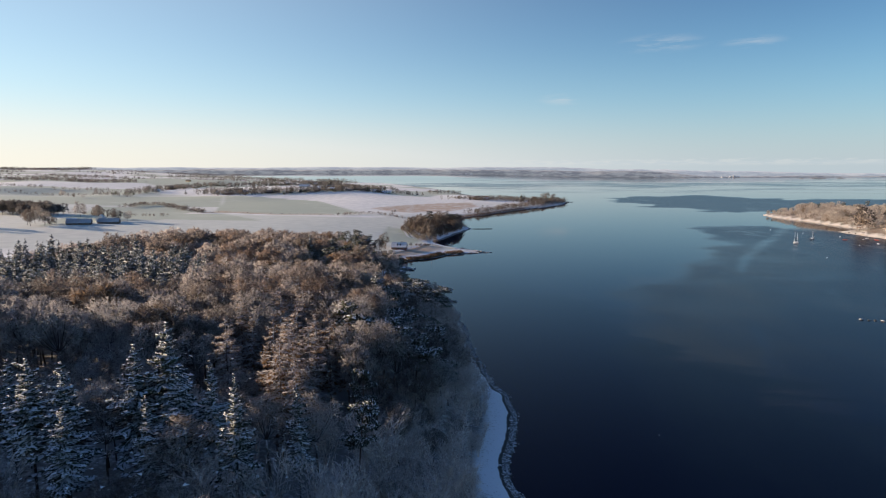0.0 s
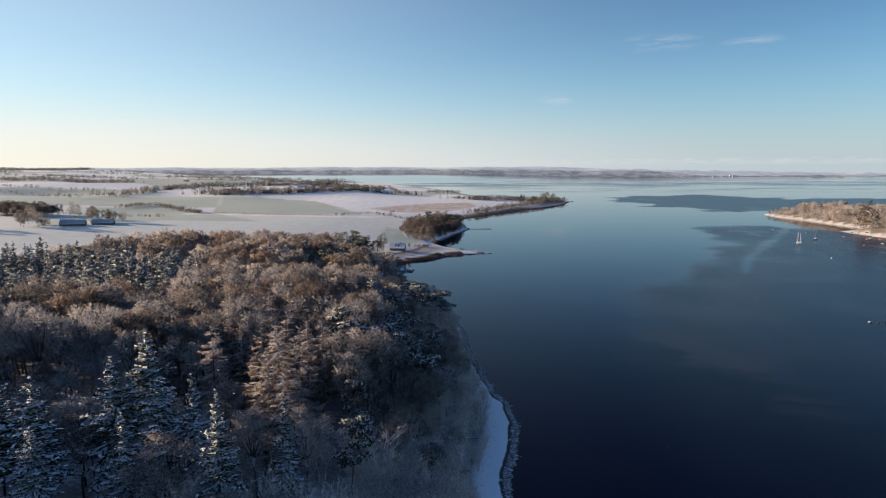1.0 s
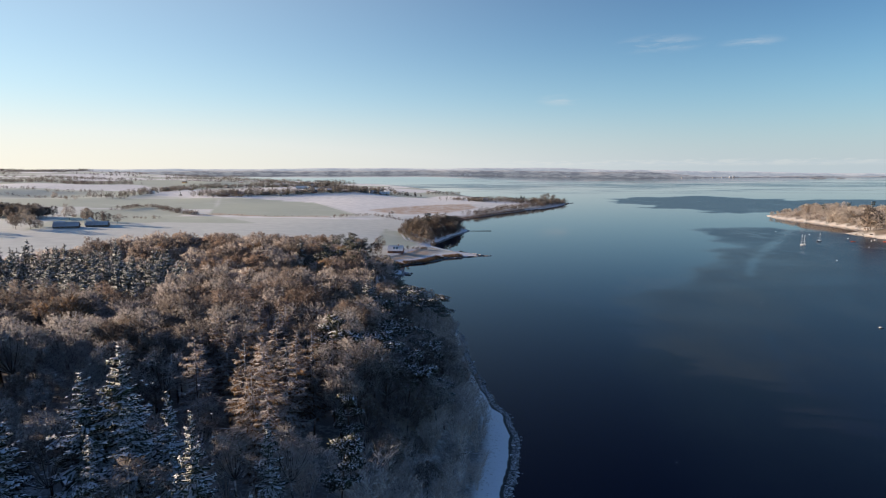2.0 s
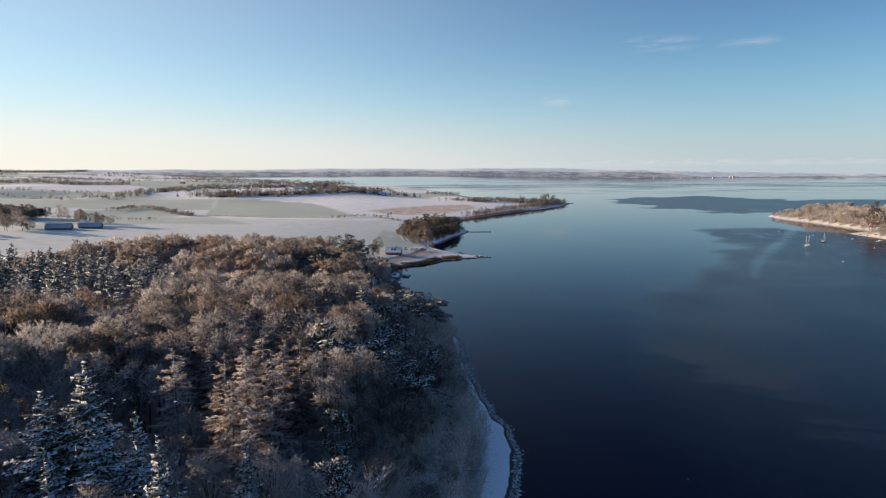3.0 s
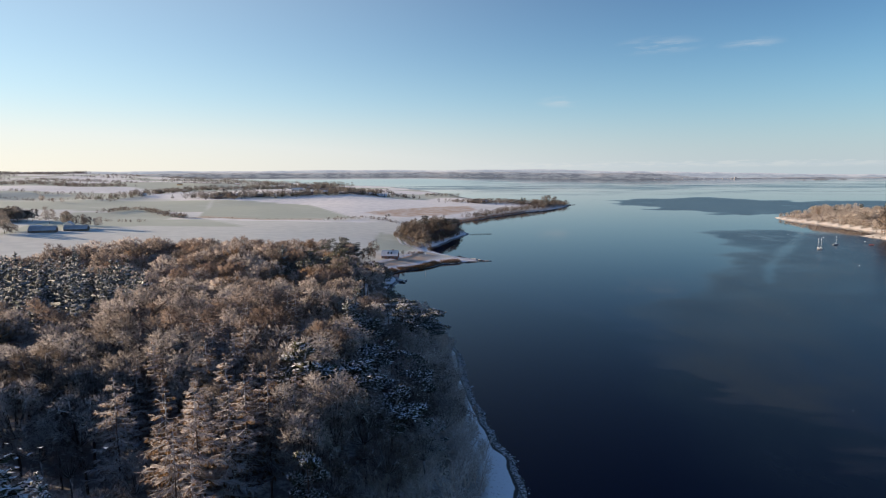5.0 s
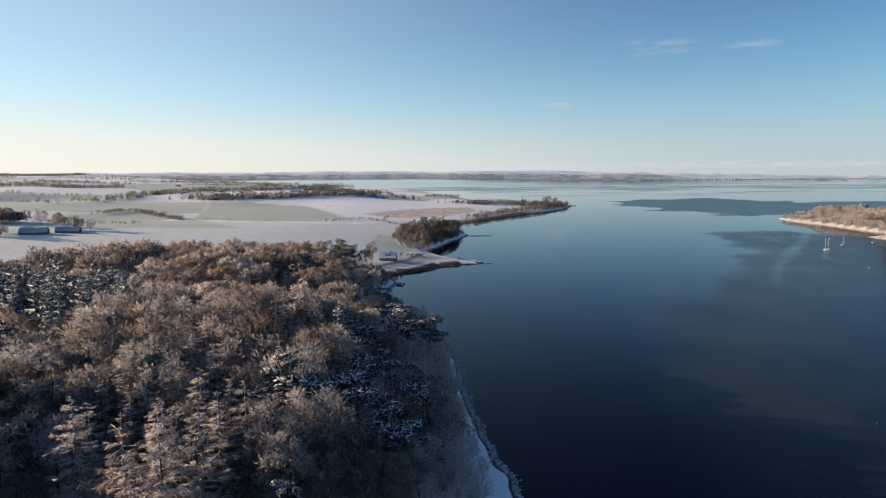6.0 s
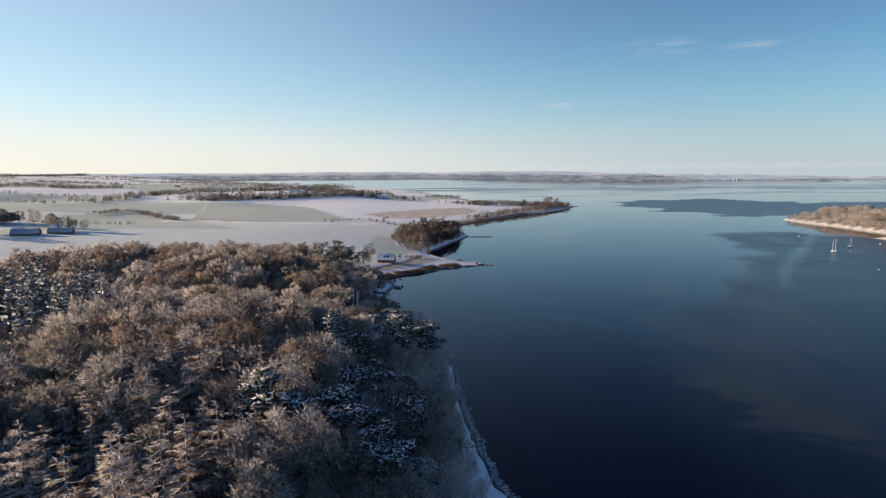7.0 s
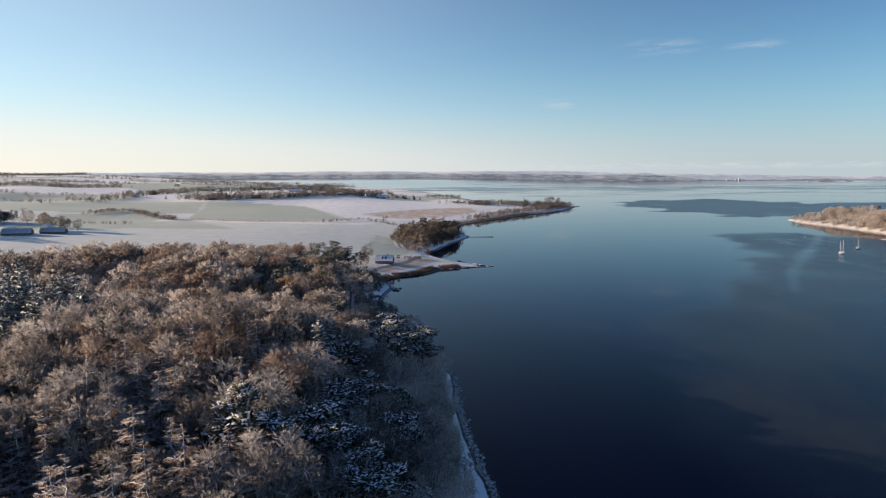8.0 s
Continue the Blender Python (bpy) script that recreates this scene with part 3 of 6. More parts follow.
def build_ground():
    x, y, Q = polar(320, 410, 40, 30, 6400)
    h, d, east = land(x, y)
    keep = (d[Q] > -25).any(axis=1)
    Q = Q[keep]
    T = np.concatenate([Q[:, [0, 2, 1]], Q[:, [0, 3, 2]]])
    me = mesh_of("ground", np.stack([x, y, h], 1), T, [GROUND], flat=False)
    near_edge = lambda P: np.where(inside(x, y, P), 1, -1) * edge_distance(x, y, P)
    crop = np.max([smooth(near_edge(P), -2, 4) for P in CROPS], axis=0)
    # fields farther off: a patchwork of sown and snow-covered land
    patch = smooth(swell(x, y, 210, 8) + 0.6 * swell(x, y, 90, 9), 0.05, 0.3) * smooth(np.hypot(x, y), 1050, 1450) * 0.9
    crop = np.maximum(crop, patch)
    drift = smooth(edge_distance(x, y, [(-330, 826), (-300, 832), (-230, 818), (-140, 824), (-90, 850)], False), 17, 8)
    crop *= 1 - drift
    stub = np.max([smooth(near_edge(P), -3, 6) for P in STUBBLE], axis=0)
    stub = np.maximum(stub, np.where(east, 0.85 * smooth(d, 6, 12), 0))
    base_crop = 0.5 * smooth(y, 420, 440) * smooth(y, 1000, 800)
    base_crop = base_crop * (1 - drift)
    strip = smooth(y, 225, 192)
    wood = smooth(near_edge(WOOD), -6, 6) * smooth(d, 2.0 + 5.5 * strip, 4.0 + 6.5 * strip)
    scrub = np.where(east, smooth(d, 3, 7), smooth(d, 3, 6) * np.maximum(smooth(d, 30, 12) * smooth(y, 880, 940), smooth(d, 75, 45) * smooth(x, 40, 90) * smooth(y, 1180, 1240)))
    cover = np.stack([np.maximum(crop, base_crop), stub, np.maximum(wood, scrub), np.where(east, smooth(d, 7, 3.5), 0)], 1)
    a = me.attributes.new("cover", "FLOAT_COLOR", "POINT")
    a.data.foreach_set("color", cover.astype(np.float32).ravel())
    a = me.attributes.new("shore", "FLOAT", "POINT")
    a.data.foreach_set("value", np.clip(d, -5, 40).astype(np.float32))
    tagged(new("ground", me), "snow-covered farmland, beach and woodland floor", "ground", kind="structure")


# breeze: a ruffled reach across the fjord, a ruffled bay off the headland, and calm slicks in it
REACH = [(380, 1580), (523, 1670), (747, 1730), (844, 1503), (1500, 1500), (1500, 1000), (590, 1059), (447, 1024), (422, 1140), (392, 1326)]
BAY = [(295, 786), (340, 800), (405, 833), (470, 800), (520, 700), (900, 500), (900, -200), (30, -200), (36, 115), (48, 182), (80, 300), (122, 398), (205, 535), (284, 645), (305, 715)]
SLICKS = (([(440, 770), (370, 665), (300, 565)], 9), ([(300, 565), (262, 508), (225, 440)], 5), ([(150, 270), (138, 235), (120, 195)], 4))
# murky water over the shallows
SHOAL = [(256, 607), (217, 550), (177, 489), (141, 419), (104, 332), (78, 255), (74, 207), (82, 178), (86, 156), (105, 150), (168, 239), (161, 269), (208, 356), (305, 470), (337, 603)]


def build_water():
    x, y, Q = polar(200, 260, 24, 30, 6400)
    # far reach of the fjord raised to fit the camera's view, for distance beyond its depth
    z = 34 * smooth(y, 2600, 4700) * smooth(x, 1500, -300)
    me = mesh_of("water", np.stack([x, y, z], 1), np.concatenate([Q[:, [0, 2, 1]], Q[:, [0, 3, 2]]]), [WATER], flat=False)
    near_edge = lambda P: np.where(inside(x, y, P), 1, -1) * edge_distance(x, y, P)
    rag = 26 * swell(x, y, 60, 51) + 14 * swell(x, y, 24, 52) + 6 * swell(x, y, 9, 53)
    band = smooth(near_edge(REACH) + 2.4 * rag, -40, 90) * 0.85
    bay = smooth(near_edge(BAY) + 0.9 * rag * smooth(y, 150, 420), -18, 42) * 0.7
    slick = np.max([smooth(edge_distance(x, y, line, False), wide, wide * 0.35) for line, wide in SLICKS], axis=0)
    bay *= 1 - 0.28 * slick
    mouth = np.maximum(smooth(y, 2300, 2500) * smooth(y, 3200, 2900) * 0.42, 0.3 * smooth(y, 1500, 2000) * smooth(x, -200, 300))
    a = me.attributes.new("breeze", "FLOAT", "POINT")
    a.data.foreach_set("value", np.maximum(np.maximum(band, bay), mouth).astype(np.float32))
    a = me.attributes.new("murk", "FLOAT", "POINT")
    a.data.foreach_set("value", (smooth(near_edge(SHOAL) + 0.5 * rag, -14, 30) * smooth(y, 60, 180)).astype(np.float32))
    tagged(new("water", me), "calm dark blue fjord water with faint ruffled patches", "water", kind="structure")


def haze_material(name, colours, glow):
    """A backdrop of distant hills, islets and walls: winter haze put in as a faint glow."""
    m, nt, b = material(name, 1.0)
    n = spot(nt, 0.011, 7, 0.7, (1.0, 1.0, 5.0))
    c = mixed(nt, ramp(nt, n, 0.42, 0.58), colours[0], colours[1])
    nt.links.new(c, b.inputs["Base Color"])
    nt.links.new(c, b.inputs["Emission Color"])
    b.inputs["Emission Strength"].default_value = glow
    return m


def build_far_shore():
    """Two low ranges of hills across the fjord."""
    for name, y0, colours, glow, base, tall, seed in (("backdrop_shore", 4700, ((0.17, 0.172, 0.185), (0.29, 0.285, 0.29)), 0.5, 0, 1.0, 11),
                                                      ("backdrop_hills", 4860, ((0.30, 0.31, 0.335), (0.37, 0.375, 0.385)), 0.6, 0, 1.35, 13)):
        xs = np.linspace(-4200, 4200, 420)
        # the foot follows the raised water sheet, to fit the camera's view
        lift = 34 * smooth(xs, 1500, -300)
        if seed == 11:
            crest = (62 - 18 * smooth(xs, 0, 1700)) * (0.16 + 0.84 * smooth(xs, 2150, 1500))
        else:
            crest = 79 - 27 * smooth(xs, 300, 2100) - 26 * smooth(xs, 2000, 3000)
        crest += 5 * swell(xs, xs * 0, 420, seed) + 3 * swell(xs, xs * 0, 120, seed + 1) + 1.2 * swell(xs, xs * 0, 30, seed + 2)
        crest = np.maximum(crest, lift + 3)
        V, T, n = [], [], len(xs)
        for k, (dy, f) in enumerate(((-12, -0.1), (-8, 0.3), (10, 0.75), (40, 1.0), (90, 0.8))):
            z = lift + (crest - lift) * f if f > 0 else lift - 4
            V += list(zip(xs, np.full(n, y0 + dy) + 25 * swell(xs, xs * 0 + k, 200, 15), z))
        for k in range(4):
            for i in range(n - 1):
                p = k * n + i
                T += [(p, p + 1, p + n + 1), (p, p + n + 1, p + n)]
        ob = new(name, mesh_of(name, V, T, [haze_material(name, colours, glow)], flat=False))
        tagged(ob, "hazy wooded hills along the far shore", "distant hills", kind="structure")


build_ground()
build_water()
build_far_shore()

# ---- trees ----
def unit(v):
    v = np.asarray(v, float)
    return v / (np.linalg.norm(v) + 1e-9)


def limb_path(start, way, length, bend, k=4):
    """A bent limb: bend is added to its way as it grows."""
    pts, p, w = [np.asarray(start, float)], np.asarray(start, float), unit(way)
    for _ in range(k - 1):
        p = p + w * length / (k - 1)
        w = unit(w + np.asarray(bend) / (k - 1))
        pts.append(p)
    return np.array(pts)


def arc(a, c, b, k=4):
    """A curved limb from a to b, drawn towards c."""
    t = np.linspace(0, 1, k)[:, None]
    return (1 - t) ** 2 * np.asarray(a) + 2 * t * (1 - t) * np.asarray(c) + t * t * np.asarray(b)


def crown_tree(seed, H, spread, centre, half, lobes, per, spray, limbs=6, low=-0.4, stems=False, twigs=0, leafy=0, sides=4, rise=0.22):
    """A bare broadleaf tree or bush: trunk or stems, limbs to the lobes of a domed crown, and sprays of fine twigs round each lobe."""
    r = np.random.default_rng(seed)
    wood, crown = Shape(), Shape()
    size = np.array((0.235 * spread * H, 0.235 * spread * H, half * H))
    mid = np.array((r.normal() * 0.02 * H, r.normal() * 0.02 * H, centre * H))
    fork = np.array((0, 0, 0.04 * H)) if stems else mid - (0, 0, 0.6 * size[2])
    rad = 0.0115 * H
    wood.tube([(0, 0, -0.6), fork * 0.5 + r.normal(size=3) * (0.15, 0.15, 0), fork], rad * np.array((1.15, 0.95, 0.75)), sides)
    f = (np.arange(lobes) + 0.5) / lobes
    uz = low + (0.96 - low) * f
    az = np.arange(lobes) * 2.4 + r.uniform(0, 6.28) + r.normal(size=lobes) * 0.35
    U = np.stack([np.cos(az) * np.sqrt(1 - uz ** 2), np.sin(az) * np.sqrt(1 - uz ** 2), uz], 1)
    puff = 1.45 / math.sqrt(lobes)
    for i, u in enumerate(U):
        c = mid + u * size * r.uniform(0.48, 0.74)
        q = puff * (0.7 * size + 0.3 * size[0]) * r.uniform(0.8, 1.2) * (1, 1, 0.8)
        if i % max(1, lobes // limbs) == 0:
            lim = arc(fork, fork + (c - fork) * ((0.3, 0.3, 0.6) if stems else (0.6, 0.6, 0.35)), c, 4 if twigs else 3)
            wood.tube(lim, rad * np.linspace(0.5, 0.14, len(lim)) * (0.8 if stems else 1), 3)
        v = r.normal(size=(per, 3)) + u * 0.55 + (0, 0, 0.15)
        v /= np.linalg.norm(v, axis=1)[:, None]
        base = c + v * q * r.uniform(0.15, 0.8, per)[:, None]
        way = v * 0.7 + (0, 0, rise) + r.normal(size=(per, 3)) * 0.42
        dome = (base - mid) / size
        dome /= np.linalg.norm(dome, axis=1)[:, None] + 1e-9
        crown.sprays(base, way, spray[0] * r.uniform(0.65, 1.3, per), spray[1] * r.uniform(0.65, 1.3, per), r, 0.42 * v + 0.42 * dome + r.normal(size=(per, 3)) * 0.3)
        if twigs:
            k = r.integers(0, per, twigs)
            wood.slivers(np.repeat(c[None], twigs, 0), base[k] - c + way[k] * 0.5, np.linalg.norm(base[k] - c, axis=1) + 0.8, rad * (0.75 if stems else 0.5), 0, r)
        if leafy:
            k = r.integers(0, per, leafy)
            crown.sprays(base[k] + r.normal(size=(leafy, 3)) * 0.4, r.normal(size=(leafy, 3)), spray[0] * 0.6, spray[1] * 0.6, r, v[k] + dome[k], 1)
    return wood, crown


def stool_bush(seed, H, stems, boughs, twigs, fans):
    """A many-stemmed hazel: straight rods leaning out from one foot, each forking into long branches that end in fine twigs."""
    r = np.random.default_rng(seed)
    wood, crown = Shape(), Shape()
    for k in range(stems):
        az = 2.4 * k + r.normal() * 0.3
        lean = math.sqrt((k + 0.5) / stems) * r.uniform(0.26, 0.44) * H
        out = np.array((math.cos(az), math.sin(az), 0))
        foot = out * r.uniform(0.1, 0.5)
        tip = foot + out * lean + np.array((0, 0, H * r.uniform(0.7, 1.0)))
        line = arc(foot - (0, 0, 0.5), foot + out * lean * 0.3 + (0, 0, H * 0.5), tip, 5)
        wood.tube(line, np.array((0.10, 0.09, 0.075, 0.055, 0.025)) * H / 11, 3)
        t = r.uniform(0.3, 0.97, boughs)[:, None]
        base = (1 - t) ** 2 * line[0] + 2 * t * (1 - t) * (foot + out * lean * 0.3 + (0, 0, H * 0.5)) + t * t * tip
        way = out * 0.35 + r.normal(size=(boughs, 3)) * (0.5, 0.5, 0.15) + (0, 0, 0.75)
        way /= np.linalg.norm(way, axis=1)[:, None]
        ln = H * r.uniform(0.14, 0.32, boughs)
        wood.slivers(base, way, ln, 0.12 * H / 11, 0, r)
        for f in (0.3, 0.5, 0.7, 0.9)[:twigs]:
            wood.slivers(base + way * (ln * f)[:, None], way + r.normal(size=(boughs, 3)) * 0.55, ln * r.uniform(0.4, 0.7, boughs), 0.08 * H / 11, 0, r)
        i = r.integers(0, boughs, fans)
        at = base[i] + way[i] * (ln[i] * r.uniform(0.2, 0.9, fans))[:, None]
        crown.sprays(at, way[i] + r.normal(size=(fans, 3)) * 0.5, H * r.uniform(0.08, 0.14, fans), H * r.uniform(0.045, 0.07, fans), r, out * 0.5 + way[i] * 0.5 + r.normal(size=(fans, 3)) * 0.3)
    return wood, crown


def spruce(seed, H, whorls, fine=1.0, snowy=1.0, sides=5, bulk=1.0):
    """A spruce: layered drooping fronds of needles with snow lying on them."""
    r = np.random.default_rng(seed)
    wood, crown, snow = Shape(), Shape(), Shape()
    wood.tube([(0, 0, -0.6), (0.05, 0, H * 0.5), (0, 0, H * 0.97)], (0.011 * H, 0.007 * H, 0.02), sides)
    R0, bare = H * r.uniform(0.16, 0.22), r.uniform(0.18, 0.36)
    for k in range(whorls):
        f = (k / (whorls - 1)) ** 0.92
        z = H * (bare + (0.99 - bare) * f)
        rad = R0 * (1 - f) ** 0.75 * r.uniform(0.62, 1.22) + 0.25
        nb = max(4, int(round((8 - 3 * f) * (0.75 + 0.25 * fine))))
        a0 = r.uniform(0, 6.28)
        for i in range(nb):
            L = rad * r.uniform(0.5, 1.25)
            if r.random() < 0.13:
                continue
            az = a0 + 6.283 * i / nb + r.normal() * 0.2
            out = np.array((math.cos(az), math.sin(az), 0))
            side = np.array((-out[1], out[0], 0))
            rise = 0.25 - 0.65 * (1 - f) + r.normal() * 0.08
            zj = z + r.normal() * 0.014 * H
            at = lambda t: np.array((0, 0, zj)) + out * L * t + np.array((0, 0, L * (rise * t + 0.18 * t * t)))
            m = max(3, int(3 + 3 * fine * L / 3))
            base, way, ln, wd = [], [], [], []
            for t in np.linspace(0.15, 0.98, m):
                for s in (-1, 1):
                    base.append(at(t)), way.append(out * 0.8 + side * s * r.uniform(0.5, 1.0) + (0, 0, -0.25 + r.normal() * 0.12))
                    ln.append(L * 0.42 * (1.15 - 0.6 * t) * r.uniform(0.7, 1.2)), wd.append(0.40 + 0.13 * L)
                base.append(at(t)), way.append(out * 0.4 + (0, 0, -1)), ln.append(r.uniform(0.5, 1.0) * min(1.3, 0.4 * L + 0.3)), wd.append(0.32)
            base.append(at(0.0)), way.append(at(1) - at(0)), ln.append(L * 1.08), wd.append(0.5)
            base, way, ln, wd = np.array(base), np.array(way), np.array(ln), np.array(wd) * bulk
            face = np.repeat((out * 0.6 + (0, 0, 0.6))[None], len(base), 0)
            crown.slivers(base, way, ln, wd, 0, r, face)
            if snowy:
                # snow lying along the fronds, with loose lumps beside it
                k = np.nonzero((r.random(len(base)) < 0.85 * snowy) & (way[:, 2] > -0.8))[0]
                if len(k):
                    snow.slivers(base[k] + (0, 0, 0.09), way[k] + (0, 0, 0.08), ln[k] * r.uniform(0.6, 1.0, len(k)), wd[k] * r.uniform(0.7, 1.5, len(k)), 0, r, face[k] * 0.4 + (0, 0, 0.5), (0, 0, 1))
                    p = base[k] + way[k] * (ln[k] * r.uniform(0.2, 0.8, len(k)))[:, None] + (0, 0, 0.12)
                    snow.slivers(p, r.normal(size=(len(k), 3)) * (1, 1, 0.2), 0.25 + 0.1 * L, 0.22 + 0.1 * L, 0, r, face[k] * 0.4 + (0, 0, 0.5), (0, 0, 1))
    return wood, crown, snow


def pine(seed, H, clumps, needles, snowy=1.0, sides=5):
    """A Scots pine: bare leaning trunk, crooked limbs and flat clumps of needles with snow on top."""
    r = np.random.default_rng(seed)
    wood, crown, snow = Shape(), Shape(), Shape()
    trunk = limb_path((0, 0, -0.6), (r.normal() * 0.06, r.normal() * 0.06, 1), H * 0.86, (r.normal() * 0.15, r.normal() * 0.15, 0.05), 6)
    wood.tube(trunk, np.linspace(0.012 * H, 0.005 * H, 6), sides)
    for i in range(clumps):
        f = r.uniform(0.42, 1.0) ** 0.75 if i else 1.0
        p = trunk[0] + (trunk[-1] - trunk[0]) * f
        az = i * 2.4 + r.normal() * 0.4
        L = H * r.uniform(0.12, 0.25) * (1.25 - 0.6 * f) * (0.2 if i == 0 else 1)
        lim = limb_path(p, (math.cos(az), math.sin(az), r.uniform(-0.05, 0.5)), L, (0, 0, 0.4), 3)
        wood.tube(lim, H * np.array((0.004, 0.003, 0.0012)), 3)
        size = np.array((1, 1, 0.30)) * H * r.uniform(0.065, 0.115)
        n = needles
        u = r.normal(size=(n, 3))
        u /= np.linalg.norm(u, axis=1)[:, None]
        base = lim[-1] + u * size * r.uniform(0.2, 0.9, n)[:, None]
        crown.slivers(base, u * (1, 1, 0.6) + (0, 0, 0.35), 0.22 * size[0] * r.uniform(0.7, 1.5, n) + 0.25, 0.17 * size[0] + 0.05, 0, r, u + (0, 0, 0.25) + r.normal(size=(n, 3)) * 0.3)
        k = int(n * 0.5 * snowy)
        if k:
            v = r.normal(size=(k, 3))
            v[:, 2] = np.abs(v[:, 2]) + 0.4
            v /= np.linalg.norm(v, axis=1)[:, None]
            c = lim[-1] + v * size * 1.02
            # snow caught on the upper needles
            d = r.normal(size=(k, 3)) * (1, 1, 0.25)
            snow.slivers(c, d, size[0] * r.uniform(0.16, 0.4, k), size[0] * r.uniform(0.07, 0.18, k), 0, r, v * 0.5 + (0, 0, 0.6), (0, 0, 1))
    return wood, crown, snow


def larch(seed, H, whorls, fine=1.0, sides=5):
    """A bare larch: long level branches, flat sprays of twigs white with frost, and the last golden needles hanging below."""
    r = np.random.default_rng(seed)
    wood, crown = Shape(), Shape()
    wood.tube([(0, 0, -0.6), (0.1, 0.05, H * 0.5), (0, 0, H * 0.98)], (0.0095 * H, 0.006 * H, 0.02), sides)
    wide = r.uniform(0.13, 0.175)
    for k in range(whorls):
        f = k / (whorls - 1)
        z = H * (0.24 + 0.74 * f)
        rad = H * wide * (1 - f) ** 0.62 + 0.4
        nb = int(r.integers(4, 7))
        a0 = r.uniform(0, 6.28)
        for i in range(nb):
            az, L = a0 + 6.283 * i / nb + r.normal() * 0.35, rad * r.uniform(0.5, 1.3)
            out = np.array((math.cos(az), math.sin(az), 0))
            foot = np.array((0, 0, z + r.normal() * 0.4))
            tip = foot + out * L + (0, 0, L * r.uniform(-0.22, 0.16))
            br = arc(foot, foot + out * L * 0.55 - (0, 0, L * 0.2), tip, 3)
            br[1] += r.normal(size=3) * 0.05 * L
            wood.tube(br, np.array((0.07, 0.05, 0.02)) * (0.5 + L / 5), 3)
            m = max(4, int((6 + 5.5 * L) * fine))
            t = r.uniform(0.15, 1.0, m)
            seg = np.minimum((t * 2).astype(int), 1)
            q = (t * 2 - seg)[:, None]
            base = br[seg] * (1 - q) + br[seg + 1] * q
            side = np.array((-out[1], out[0], 0)) * r.choice((-1, 1), m)[:, None]
            way = out * 0.75 + side * r.uniform(0.2, 0.9, m)[:, None] + np.stack([np.zeros(m), np.zeros(m), r.uniform(-0.3, 0.1, m)], 1)
            face = np.repeat((out * 0.45 + (0, 0, 0.6))[None], m, 0) + r.normal(size=(m, 3)) * 0.2
            ln = (0.55 + 0.26 * L) * (1.2 - 0.5 * t) * r.uniform(0.7, 1.3, m)
            crown.sprays(base, way, ln, ln * 0.4, r, face, 0, (0, 0, 1))
            h = max(2, m // 2)
            crown.sprays(base[:h], out * 0.35 + r.normal(size=(h, 3)) * 0.25 - (0, 0, 0.8), 0.45 + 0.16 * L, 0.3 + 0.1 * L, r, face[:h] + out * 0.4, 1)
    return wood, crown


# prototypes by kind: (wood, crown, snow or None), their materials and tags
def tree_kind(name, label, category, group, variants, mats):
    return dict(name=name, label=label, category=category, group=group, variants=variants, mats=mats, made={})


KINDS = {
    "beech": tree_kind("bare_beech_tree", "tall bare broadleaf tree with frosted pale brown twigs", "tree", "trees of the coastal wood",
                       [crown_tree(20 + i, 26, s, 0.64, 0.34, 20, 124, (1.12, 0.76), 14, -0.55, False, 8) for i, s in enumerate((1.35, 1.15, 1.5, 1.25, 1.45, 1.6))], (BARK, [TWIG, LEAF_RUST], None)),
    "rusty": tree_kind("leaf_holding_beech_tree", "beech tree still holding withered rust-brown leaves", "tree", "trees of the coastal wood",
                       [crown_tree(40 + i, 24, 1.25, 0.62, 0.36, 16, 60, (1.4, 1.0), 12, -0.5, False, 4, 40) for i in range(2)], (BARK, [TWIG, LEAF_RUST], None)),
    "scrub": tree_kind("frosted_hazel_bush", "many-stemmed bare bush with grey frosted twigs on the slope", "bush", "bushes of the coastal slope",
                       [stool_bush(50 + i, 11, 8, 14, 4, 14) for i in range(4)], (BARK_HAZEL, [TWIG_GREY], None)),
    "spruce": tree_kind("snowy_spruce_tree", "dark green spruce with snow lying on its drooping branches", "tree", "conifers of the coastal wood",
                        [spruce(60 + i, 27, 25, 1.0) for i in range(4)], (BARK, [SPRUCE], SNOW)),
    "pine": tree_kind("snowy_pine_tree", "dark pine with a crooked trunk and snow on its needle clumps", "tree", "conifers of the coastal wood",
                      [pine(70 + i, 22, 21, 116, 0.85) for i in range(4)], (BARK_PINE, [PINE], SNOW)),
    "larch": tree_kind("frosted_larch_tree", "bare larch with long level branches white with hoar frost", "tree", "conifers of the coastal wood",
                       [larch(80 + i, 27, 17) for i in range(4)], (BARK_LARCH, [LARCH, LARCH_NEEDLE], None)),
}


